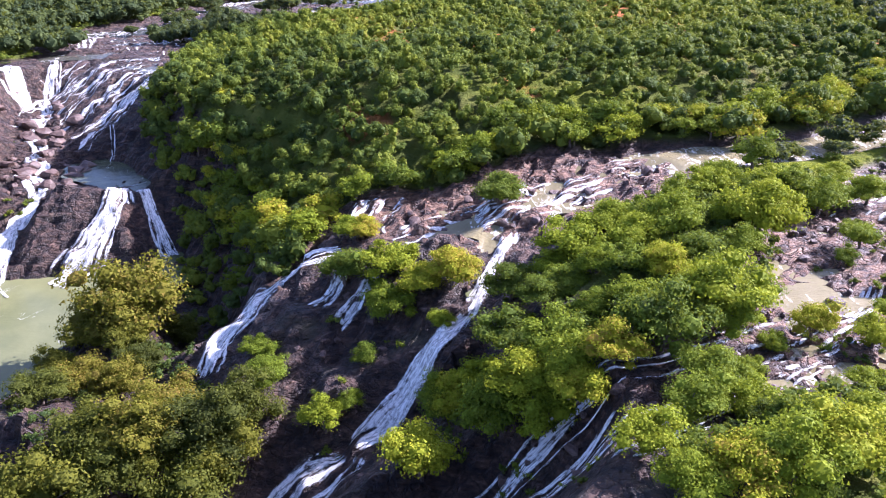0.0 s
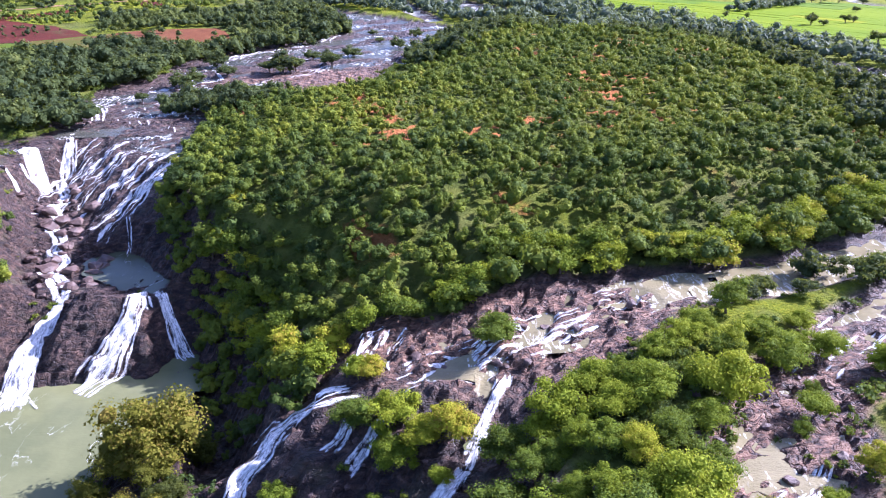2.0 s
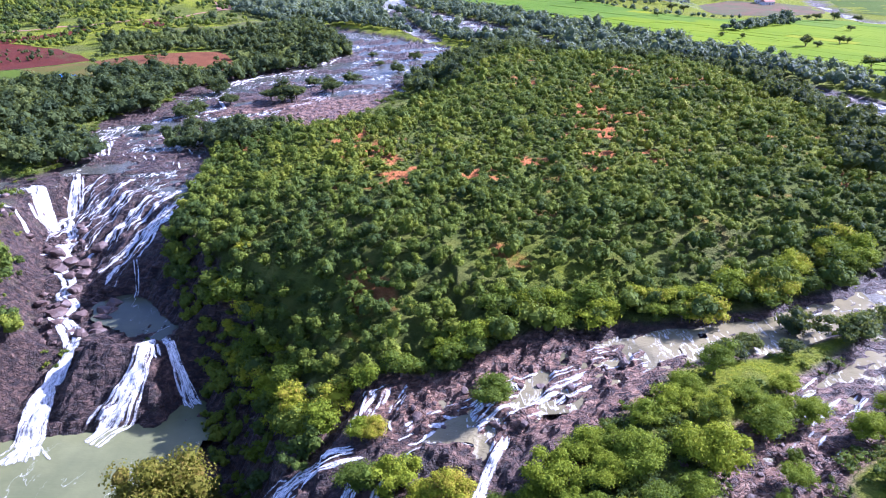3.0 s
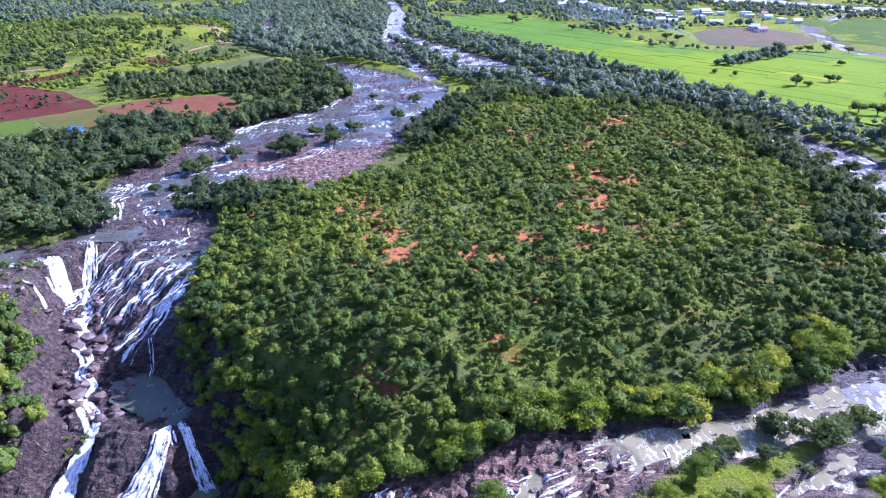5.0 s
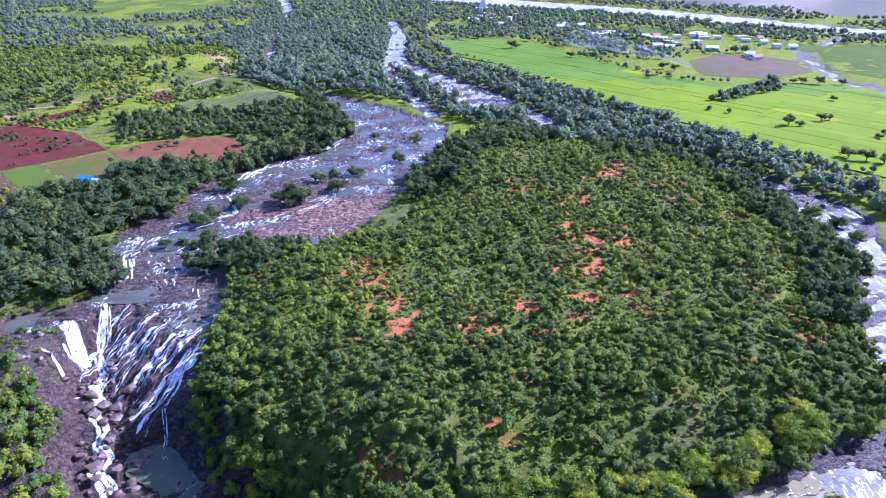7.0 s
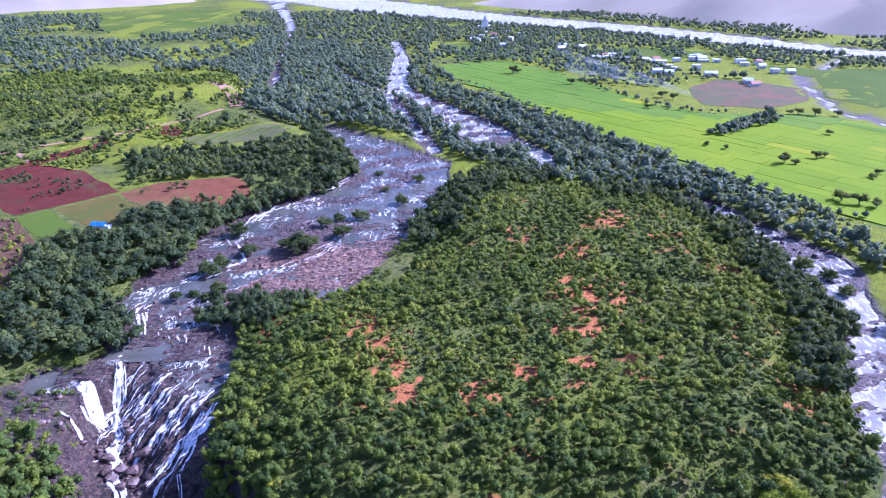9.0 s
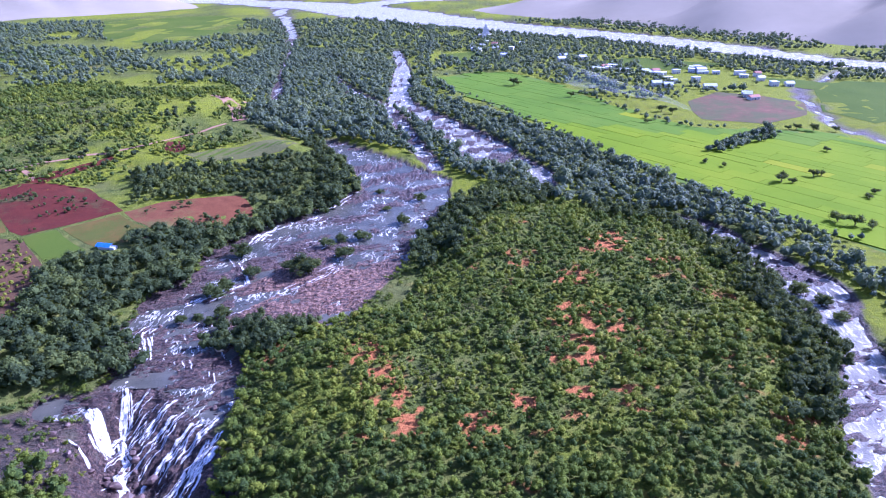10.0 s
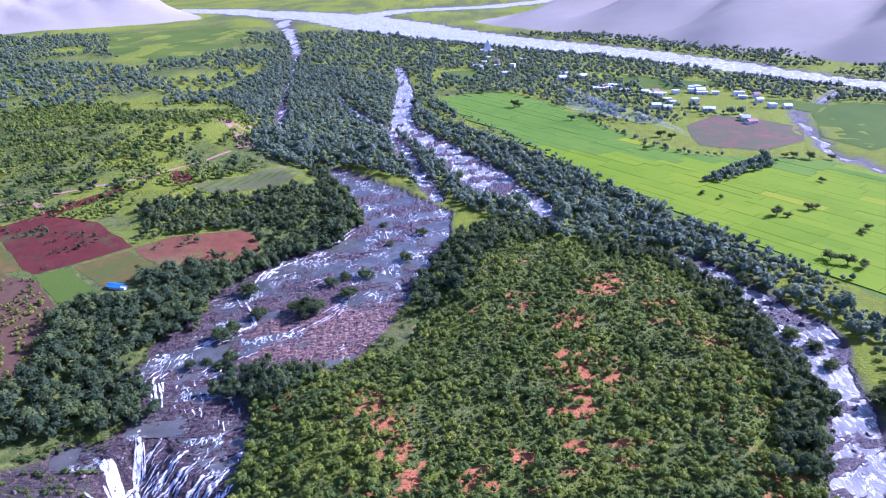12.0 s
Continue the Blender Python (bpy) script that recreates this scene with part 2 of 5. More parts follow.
WATER_BROAD = river_material("broad water with painted shine", (0.13, 0.125, 0.10), (0.22, 0.21, 0.175), 0.50, 5.0, 0.4, 1.0, 40.0, 0.02, 0.50)
WATER_POOL = river_material("silty pool water", (0.105, 0.112, 0.048), (0.150, 0.152, 0.066), 0.74, 6.0, 0.08, 0.12, 0.0, 0.0001)
WATER_TARN = river_material("dark pool water", (0.055, 0.060, 0.032), (0.085, 0.088, 0.045), 0.74, 6.0, 0.08, 0.12, 0.0, 0.0001)
FOAM = foam_material()
PADDY = paddy_material("bright rice", (0.085, 0.135, 0.002), (0.115, 0.165, 0.002), (0.155, 0.19, 0.003))
# the same rice darker and bluer: a cloud's shadow put into the colour
PADDY_SHADED = paddy_material("rice in painted cloud shade", (0.062, 0.115, 0.008), (0.082, 0.138, 0.010), (0.11, 0.155, 0.012))
PADDY_RIPE = paddy_material("ripening rice", (0.13, 0.17, 0.003), (0.165, 0.19, 0.003), (0.20, 0.205, 0.005))
CROP = paddy_material("field grass", (0.040, 0.066, 0.007), (0.060, 0.088, 0.009), (0.092, 0.110, 0.013))
ORCHARD_SOIL = surface("orchard earth", (0.055, 0.028, 0.012), (0.10, 0.055, 0.024), 8, 0.95)
TILLED_RED = tilled("red tilled earth", (0.045, 0.010, 0.006), (0.095, 0.022, 0.011), (0.05, 0.075, 0.018), 0.60)
TILLED_BROWN = tilled("brown tilled earth", (0.085, 0.030, 0.012), (0.15, 0.058, 0.023), (0.085, 0.105, 0.024), 0.57)
STUBBLE = tilled("dry stubble", (0.072, 0.046, 0.009), (0.125, 0.076, 0.016), (0.055, 0.072, 0.008), 0.50)
FALLOW = tilled("fallow brown earth", (0.075, 0.036, 0.020), (0.16, 0.080, 0.045), (0.06, 0.072, 0.022), 0.47)
DIRT = surface("dirt track", (0.20, 0.105, 0.055), (0.31, 0.19, 0.11), 3, 0.95)
LIME = surface("limewashed wall", (0.46, 0.44, 0.39), (0.64, 0.61, 0.55), 3, 0.9)
TILE = surface("clay roof", (0.22, 0.10, 0.07), (0.36, 0.19, 0.13), 2, 0.85)
SHEET = surface("pale sheet roof", (0.42, 0.44, 0.46), (0.62, 0.64, 0.66), 2, 0.45)
BLUE = surface("blue tarpaulin", (0.06, 0.22, 0.50), (0.12, 0.34, 0.66), 1.5, 0.5)
BUND = surface("earth bund", (0.065, 0.105, 0.005), (0.085, 0.13, 0.007), 4, 0.95)
TERRACE = surface("dull terrace grass", (0.060, 0.066, 0.016), (0.11, 0.105, 0.028), 14, 0.95)
DARK = surface("dark opening", (0.02, 0.02, 0.02), (0.04, 0.04, 0.04), 1, 0.9)

# ---- the plan of the land: rivers, gorge and island, as formulas in metres ----
def smooth(v):
    v = np.clip(v, 0.0, 1.0)
    return v * v * (3 - 2 * v)


def lattice(ix, iy, seed):
    h = (ix.astype(np.int64) * 374761393 + iy.astype(np.int64) * 668265263 + seed * 982451653) & 0x7FFFFFFF
    h = ((h ^ (h >> 13)) * 1274126177) & 0x7FFFFFFF
    return ((h ^ (h >> 16)) & 0xFFFF) / 65535.0


def vnoise(x, y, seed=0):
    """Smooth noise between -1 and 1, one bump a metre."""
    ix, iy = np.floor(x), np.floor(y)
    fx, fy = smooth(x - ix), smooth(y - iy)
    a, b = lattice(ix, iy, seed), lattice(ix + 1, iy, seed)
    c, d = lattice(ix, iy + 1, seed), lattice(ix + 1, iy + 1, seed)
    return 2 * ((a + (b - a) * fx) * (1 - fy) + (c + (d - c) * fx) * fy) - 1


def fbm(x, y, size, seed=0, octaves=4):
    out, amp, total = 0.0, 1.0, 0.0
    for k in range(octaves):
        out = out + amp * vnoise(x / size, y / size, seed + 17 * k)
        total += amp
        amp, size = amp * 0.52, size * 0.47
    return out / total


def along(x, y, line):
    """Distance to a line of points, its further values at the nearest place, and the side (1: left of its run)."""
    best = np.full(np.shape(x), 1e12)
    side = np.ones(np.shape(x))
    values = [np.zeros(np.shape(x)) for _ in line[0][2:]]
    for a, b in zip(line[:-1], line[1:]):
        ux, uy = b[0] - a[0], b[1] - a[1]
        s = np.clip(((x - a[0]) * ux + (y - a[1]) * uy) / (ux * ux + uy * uy), 0, 1)
        dx, dy = x - a[0] - s * ux, y - a[1] - s * uy
        d = dx * dx + dy * dy
        near = d < best
        best = np.where(near, d, best)
        side = np.where(near, np.sign(ux * (y - a[1]) - uy * (x - a[0])), side)
        for k in range(len(values)):
            values[k] = np.where(near, a[k + 2] + s * (b[k + 2] - a[k + 2]), values[k])
    return np.sqrt(best), values, side


def inside(x, y, ring):
    """Distance to the edge of a closed ring of points, positive within."""
    d, _, _ = along(x, y, ring + ring[:1])
    odd = np.zeros(np.shape(x), bool)
    for a, b in zip(ring, ring[1:] + ring[:1]):
        if a[1] != b[1]:
            odd ^= ((a[1] > y) != (b[1] > y)) & (x < (b[0] - a[0]) * (y - a[1]) / (b[1] - a[1]) + a[0])
    return np.where(odd, d, -d)


# rivers: x, y, half the width, how much of the bed is under water
RIVER_WEST = [(-125, 662, 4, .9), (-101, 645, 7, .9), (-57, 580, 20, .72), (-28, 520, 33, .62), (-42, 465, 42, .66), (-63, 432, 57, .56),
              (-83, 400, 64, .52), (-95, 354, 58, .46), (-122, 328, 47, .48), (-138, 302, 29, .48), (-121, 276, 29, .44), (-120, 250, 32, .4)]
RIVER_POND = [(-168, 247, 6, 1.3), (-156, 245, 7, 1.3)]
RIVER_MIDDLE = [(-80, 1250, 7, .95), (-63, 1103, 8, .95), (-54, 950, 14, .9), (-54, 860, 12, .9), (-46, 812, 15, .85), (-15, 745, 18, .8),
                (15, 680, 22, .62), (30, 635, 27, .56), (42, 592, 25, .56), (60, 570, 17, .8), (78, 545, 9, .9), (78, 500, 6, .9), (74, 488, 3, .9)]
RIVER_NORTH = [(-480, 2150, 30, 1.0), (-396, 1851, 17, 1.0), (-340, 1626, 14, 1.0), (-304, 1488, 11, 1.0), (-270, 1300, 2, .5), (-256, 1212, 6, .7),
               (-225, 979, 3, .6), (-207, 891, 8, .7), (-192, 790, 2, .5)]
RIVER_WOODS = [(-150, 1000, 4, .7), (-118, 900, 6, .6), (-66, 800, 6, .7), (-44, 720, 8, .6), (-24, 630, 7, .6), (-5, 560, 4, .6)]
RIVER_BIG = [(-1400, 2500, 60, 1.0), (-700, 2420, 90, 1.0), (-330, 2180, 120, 1.0), (-128, 1900, 130, .97), (17, 1705, 100, .95), (138, 1588, 86, .92), (247, 1494, 80, .9),
             (342, 1406, 70, .9), (423, 1311, 64, .9), (494, 1227, 56, .9), (551, 1140, 50, .9), (605, 1073, 46, .9), (640, 1033, 47, .9), (900, 760, 50, .9)]
RIVER_FAR = [(-249, 2205, 60, 1.0), (-122, 2380, 60, 1.0), (136, 2480, 60, 1.0), (420, 2760, 60, 1.0)]
RIVER_EAST = [(140, 446, 6, .58), (154, 432, 9, .58), (166, 419, 11, .48), (180, 390, 8, .63), (186, 374, 8, .63), (191, 347, 15, .56), (196, 334, 16, .54), (188, 312, 18, .54),
              (190, 295, 10, .63), (186, 280, 9, .73), (187, 265, 7, .73), (177, 247, 10, .73), (173, 232, 12, .63), (167, 216, 14, .48), (160, 200, 14, .43), (157, 183, 12, .48),
              (150, 166, 11, .53), (136, 153, 9, .53), (122, 149, 8, .53), (112, 146, 9, .53)]
RIVER_CREEK = [(112, 146, 10, .65), (90, 137, 6, .7), (72, 132, 6, .75), (56, 128, 6, .8), (40, 126, 8, .7), (25, 120, 12, .55),
               (10, 113, 12, .5), (-5, 110, 14, .5), (-16, 107, 11, .5)]
RIVER_SIDE = [(112, 139, 4, .55), (98, 127, 5, .5), (82, 114, 5, .38), (67, 101, 6, .3), (54, 90, 8, .24), (47, 75, 9, .24), (37, 64, 7, .3), (26, 59, 5, .45), (17, 57, 4, .45)]
CANAL = [(560, 1010, 3, 1.0), (428, 859, 5, 1.0), (404, 751, 5, 1.0), (388, 690, 5, 1.0), (410, 620, 5, 1.0), (520, 520, 5, 1.0), (800, 380, 5, 1.0)]
RIVERS = (RIVER_WEST, RIVER_POND, RIVER_MIDDLE, RIVER_NORTH, RIVER_WOODS, RIVER_BIG, RIVER_FAR, RIVER_EAST, RIVER_CREEK, RIVER_SIDE, CANAL)

ISLAND = [(-14, 116), (8, 124), (24, 132), (37, 133), (55, 134), (71, 139), (90, 144), (107, 150), (124, 159), (138, 172), (144, 186), (147, 202), (153, 218), (160, 234), (166, 250),
          (178, 265), (177, 282), (178, 296), (170, 312), (178, 330), (176, 347), (178, 374), (170, 392), (153, 424), (140, 440), (84, 458), (40, 500), (10, 480), (-5, 432), (-18, 408),
          (-16, 357), (-20, 330), (-44, 319), (-67, 306), (-95, 315), (-110, 307), (-110, 293), (-92, 272), (-90, 245), (-86, 220), (-80, 195), (-56, 165), (-42, 140), (-28, 120)]

# gorges: x, y, floor, half width, steepness of the left and of the right wall
CANYON = [(-136, 236, -12, 3, .52, 1.6), (-127, 214, -14, 5, .42, 1.2), (-117, 196, -16, 6, .45, 1.1), (-110, 179, -17.5, 8, .7, 1.0),
          (-98, 168, -18, 10, .95, 1.0), (-86, 168, -18, 10, .95, .9)]
BASIN = [(-112, 120, -31, 11, .85, 1.0), (-98, 121, -31, 11, .85, 1.0), (-80, 124, -31, 11, .85, 1.0), (-62, 131, -31, 9, 1.0, 1.0)]
CHUTE_WEST = [(-98, 126, -31, 8, 1.0, 1.0), (-100, 146, -24, 4, 1.0, 1.0), (-98, 158, -19.5, 3, 1.0, 1.0)]
CHUTE_EAST = [(-62, 131, -31, 9, 1.2, 1.2), (-64, 148, -28, 3, 1.2, 1.2)]
SHELF = [(-30, 95, -12.5, 3, .5, .7), (-19, 91, -10.5, 4, .5, .7), (-11, 86, -8.5, 4, .5, .7)]
LIP = [(30, 121, .2, 7, .3, .3), (8, 112, -2.8, 7, .3, .3), (-6, 114, -5, 7, .35, .35), (-17, 106, -7.5, 5, .4, .4)]
SPOUT = [(10, 104, -4, 3, .5, .5), (6, 93, -5.2, 3, .5, .5), (3, 84, -6.5, 2.5, .7, .7)]
OUTLET = [(-80, 122, -31, 12, 1.0, 1.0), (-88, 90, -32, 12, 1.0, 1.0), (-95, 50, -33, 16, .9, 1.0), (-100, -80, -34, 20, .8, 1.0)]
CLEFT = [(-60, 130, -31, 7, 1.25, 1.0), (-50, 122, -30, 4, 1.3, 1.1), (-42, 103, -27, 3, 1.6, 1.3)]
BOWL = [(-94, 181, -18.6, 5, .9, .4), (-78, 167, -18.6, 5, 1.0, .4)]
SPUR = [(-64, 95, -24, 5, .4, .4), (-50, 92, -22, 5, .4, .4), (-36, 80, -19.5, 4, .4, .5), (-24, 77, -17, 3, .5, .5)]
GULLY = [(-10, 72, -18.5, 3, .9, 1.35), (-22, 66, -25, 3, .9, .85), (-45, 50, -31, 6, .8, .75), (-90, 40, -33, 12, .8, .8)]
RAVINE = [(2, 55, -13, 3, 1.3, 1.3), (-10, 47, -20, 3, 1.1, 1.1), (-34, 36, -29, 5, 1.0, 1.0), (-90, 10, -34, 10, 1.0, 1.0)]
GORGES = (CANYON, BASIN, OUTLET, CLEFT, GULLY, RAVINE, CHUTE_WEST, CHUTE_EAST, SHELF, LIP, SPOUT, SPUR, BOWL)
POOL_Z, BASIN_Z = -28.0, -16.6


def level(x, y):
    """The rivers' surface above the falls."""
    z = np.clip(0.2 + 0.034 * np.clip(x, -200, 200) + 0.007 * np.clip(y, 0, 450), -6, 6)
    return z + (4.0 - z) * smooth((y - 480) / 250)


def river(x, y):
    """Distance from the water's edge (negative within a river) and the wet share there."""
    edge, wet = np.full(np.shape(x), 1e6), np.zeros(np.shape(x))
    for line in RIVERS:
        d, (half, share), _ = along(x, y, line)
        near = d - half < edge
        edge, wet = np.where(near, d - half, edge), np.where(near, share, wet)
    return edge + 2.5 * fbm(x, y, 14, 5, 3), wet


def gorge(x, y):
    out = np.full(np.shape(x), 1e3)
    for line in GORGES:
        d, (floor, half, left, right), side = along(x, y, line)
        out = np.minimum(out, floor + np.where(side > 0, left, right) * np.maximum(0, d - half))
    return out


def crags(x, y):
    """Broken rock: blocks and ledges running down to the gorge."""
    u, v = 0.8 * x - 0.6 * y, 0.6 * x + 0.8 * y
    ridge = 1 - np.abs(fbm(u, v * 0.55, 7, 31, 4)) * 2.2
    wx, wy = u + 4.5 * fbm(x, y, 9, 43, 3), v + 4.5 * fbm(x, y, 9, 44, 3)
    block = lattice(np.floor(wx / 3.1), np.floor(wy / 1.9), 45) + 0.4 * lattice(np.floor(wx / 1.7), np.floor(wy / 1.3), 46) - 0.7
    return 1.7 * ridge - 0.8 + 0.5 * fbm(x, y, 2.8, 37, 2) + 0.7 * block


def height(x, y):
    z0 = level(x, y)
    edge, wet = river(x, y)
    isle = inside(x, y, ISLAND)
    bank = z0 + 0.5 + 1.0 * smooth(edge / 6) + 0.5 * fbm(x, y, 20, 3, 3)
    hill = 17 * np.exp(-((x + 330) / 120) ** 2 - ((y - 730) / 150) ** 2) + 9 * np.exp(-((x + 105) / 60) ** 2 - ((y - 590) / 70) ** 2)
    hill = hill + 5 * fbm(x, y, 85, 53, 3) * smooth((y - 430) / 80) * smooth((-90 - x) / 60)
    bank = bank + 1.1 * fbm(x, y, 7, 19, 3) * smooth(1 - np.hypot(x + 158, (y - 222) * 1.2) / 45)
    open_land = bank + smooth((edge - 4) / 45) * (5.5 - z0) + hill * smooth((edge - 4) / 40)
    land = np.where(isle > 0, bank + 7.5 * smooth(isle / 45), open_land)
    u, v = 0.92 * x + 0.38 * y, (0.92 * y - 0.38 * x) * 1.9
    slabs = 1.25 * fbm(u, v, 24, 11, 4) + 0.28 * fbm(u, v, 3.4, 13, 2)
    dry = np.exp(-((x + 65) / 55) ** 2 - ((y - 350) / 48) ** 2)
    block = lattice(np.floor(u / 5.5 + 1.6 * slabs), np.floor(v / 4.4 + 1.6 * slabs), 15) + 0.6 * lattice(np.floor(u / 2.7 - slabs), np.floor(v / 2.3 + slabs), 18) - 0.8
    crack = np.abs(fbm(u, v, 9, 20, 3))
    shoal = smooth((10 - x) / 20) * smooth((620 - y) / 60) * 0.16 + 0.4 * smooth((x - 60) / 15) * smooth((150 - y) / 12)
    bed = z0 - 0.25 + shoal + 1.0 * np.tanh(2.2 * (slabs + 0.5 - 1.0 * wet + 0.1 * dry)) + 0.6 * block + 0.35 * fbm(u, v, 3.0, 16, 2) - 0.9 * smooth(1 - crack * 9)
    top = bed + (land - bed) * smooth((edge + 1.0) / 3.5)
    cut = gorge(x, y)
    cut = cut + 2.5 * fbm(x, y, 30, 23, 2) * smooth((cut + 31) / 8)
    rough = crags(x, y)
    step = 1.7
    ledge = cut + rough
    q = ledge / step + 0.35 * fbm(x, y, 11, 41, 2)
    ledge = ledge + 0.5 * step * ((np.floor(q) + smooth((q - np.floor(q)) * 2.2 - 0.6)) - q)
    return np.minimum(top, np.where(cut < top + 4, ledge, top + 1))

# ---- mesh helpers ----
def mesh_of(name, verts, faces, material, tint=None, flat=True):
    """A mesh from arrays; faces may be several arrays of equal-sided polygons."""
    faces = faces if isinstance(faces, list) else [faces]
    m = bpy.data.meshes.new(name)
    loops = np.concatenate([f.ravel() for f in faces]).astype(np.int32)
    sizes = np.concatenate([np.full(len(f), f.shape[1]) for f in faces])
    m.vertices.add(len(verts))
    m.vertices.foreach_set("co", np.ascontiguousarray(verts, np.float32).ravel())
    m.loops.add(len(loops))
    m.loops.foreach_set("vertex_index", loops)
    m.polygons.add(len(sizes))
    m.polygons.foreach_set("loop_start", np.concatenate([[0], np.cumsum(sizes)[:-1]]).astype(np.int32))
    m.polygons.foreach_set("use_smooth", np.full(len(sizes), not flat))
    if tint is not None:
        m.attributes.new("tint", "FLOAT", "POINT").data.foreach_set("value", np.ascontiguousarray(tint, np.float32))
    m.update(calc_edges=True)
    m.materials.append(material)
    return m


def part(name, mesh, parent, label="", m=None):
    ob = new(name, mesh)
    ob.parent = parent
    if m is not None:
        ob.matrix_basis = m
    return tagged(ob, label)


def from_bm(name, bm, material, flat=True):
    m = bpy.data.meshes.new(name)
    for f in bm.faces:
        f.smooth = not flat
    bm.to_mesh(m)
    bm.free()
    m.materials.append(material)
    return m


# ---- the ground: one sheet, fine about the rivers and falls, coarse to the horizon ----
def spaced(stretches, low, high, growth):
    """Grid lines: even steps along each stretch (start, step), then wider and wider to both ends."""
    core = []
    for (a, step), (b, _) in zip(stretches[:-1], stretches[1:]):
        core += list(np.arange(a, b - step * 0.5, step))
    before, s = [], stretches[0][1]
    while (before or core)[-1 if before else 0] > low:
        s *= growth
        before.append((before[-1] if before else core[0]) - s)
    s = stretches[-2][1]
    while core[-1] < high:
        s *= growth
        core.append(core[-1] + s)
    return np.array(before[::-1] + core)


GX = spaced([(-190, 1.1), (-112, 0.85), (62, 1.6), (215, 0)], -4200, 4200, 1.06)
GY = spaced([(42, 0.85), (190, 1.15), (300, 1.6), (470, 0)], -400, 4900, 1.045)
mesh_x, mesh_y = np.meshgrid(GX, GY)
GZ = height(mesh_x, mesh_y)


def ground_z(x, y):
    """The height of the ground sheet at places, between its corners."""
    x, y = np.asarray(x, float), np.asarray(y, float)
    i = np.clip(np.searchsorted(GX, x) - 1, 0, len(GX) - 2)
    j = np.clip(np.searchsorted(GY, y) - 1, 0, len(GY) - 2)
    u, v = (x - GX[i]) / (GX[i + 1] - GX[i]), (y - GY[j]) / (GY[j + 1] - GY[j])
    return (GZ[j, i] * (1 - u) + GZ[j, i + 1] * u) * (1 - v) + (GZ[j + 1, i] * (1 - u) + GZ[j + 1, i + 1] * u) * v


MEADOW = [(33, 112), (36, 121), (48, 123), (75, 123), (92, 130), (104, 128), (88, 112), (72, 100), (58, 96), (42, 98)]
SOIL_SPOTS = [(-38, 268, 9), (-30, 255, 8), (-21, 236, 8), (-15, 219, 8), (55, 254, 10), (62, 268, 9), (74, 299, 8), (80, 280, 9), (68, 284, 9), (45, 353, 9),
              (94, 373, 10), (66, 339, 9), (77, 231, 7), (11, 215, 10), (70, 330, 6), (100, 385, 8), (60, 300, 8), (84, 262, 7), (55, 232, 7), (30, 225, 8)]
edge_map, _ = river(mesh_x, mesh_y)
cut_map = gorge(mesh_x, mesh_y)
top_map = level(mesh_x, mesh_y)
isle_map = inside(mesh_x, mesh_y, ISLAND)
rock_map = np.maximum(smooth(1 - (edge_map - 1.5) / 2.5), smooth((top_map + 1.5 - cut_map) / 2.0) * (isle_map < 4))
soil_map = np.full(GZ.shape, -1.0)
for sx, sy, sr in SOIL_SPOTS:
    soil_map = np.maximum(soil_map, 1.0 - np.hypot(mesh_x - sx, (mesh_y - sy) * 0.8) / sr)
soil_map = smooth((soil_map - 0.25 + 1.6 * fbm(mesh_x, mesh_y, 4.5, 61, 3)) * 3)
soil_map = np.maximum(soil_map, smooth((fbm(mesh_x, mesh_y, 16, 67, 4) - 0.38) * 5) * (isle_map > 10) * 0.8)
sward = smooth((fbm(mesh_x, mesh_y, 60, 87, 4) + 0.25) * 2.4)
soil_map = np.maximum(soil_map, 0.7 * smooth(1.6 * np.exp(-((mesh_x + 56) / 15) ** 2 - ((mesh_y - 78) / 12) ** 2) + 0.8 * fbm(mesh_x, mesh_y, 6, 68, 3) - 0.3))
grass_map = np.maximum(smooth((inside(mesh_x, mesh_y, MEADOW) + 3) / 4), smooth((mesh_y - 430) / 60) * (isle_map < 0) * sward)
grass_map = np.maximum(grass_map, 0.75 * (isle_map > 14) * smooth((fbm(mesh_x, mesh_y, 26, 88, 4) + 0.05) * 2) * 0.8)
MEADOW_EAST = [(62, 96), (78, 108), (102, 127), (118, 132), (130, 120), (96, 92), (80, 80), (66, 76)]
grass_map = np.maximum(grass_map, smooth((inside(mesh_x, mesh_y, MEADOW_EAST) + 3) / 4))
grass_map = np.maximum(grass_map, smooth((mesh_x - 195) / 12) * (isle_map < 0))
dry_map = smooth((1.4 + 1.2 * fbm(mesh_x, mesh_y, 20, 89, 3)) * np.exp(-((mesh_x + 58) / 54) ** 2 - ((mesh_y - 336) / 46) ** 2)) + smooth(1.5 * np.exp(-((mesh_x - 55) / 32) ** 2 - ((mesh_y - 85) / 32) ** 2)) + smooth(1.3 * np.exp(-((mesh_x - 14) / 34) ** 2 - ((mesh_y - 118) / 15) ** 2))
dry_map = np.minimum(dry_map, 1.0)
CASCADE_ROCK = [(-8, 62), (14, 62), (26, 58), (30, 52), (24, 42), (8, 32), (-20, 36)]
rock_map = np.maximum(rock_map, smooth((inside(mesh_x, mesh_y, CASCADE_ROCK) + 2) / 3))
WEST_ROCK = [(-190, 236), (-150, 262), (-140, 225), (-126, 205), (-136, 192), (-180, 198)]
rock_map = np.maximum(rock_map, 0.9 * smooth((inside(mesh_x, mesh_y, WEST_ROCK) + 2) / 4))
nx, ny = len(GX), len(GY)
corner = (np.arange(ny - 1)[:, None] * nx + np.arange(nx - 1)[None]).ravel()
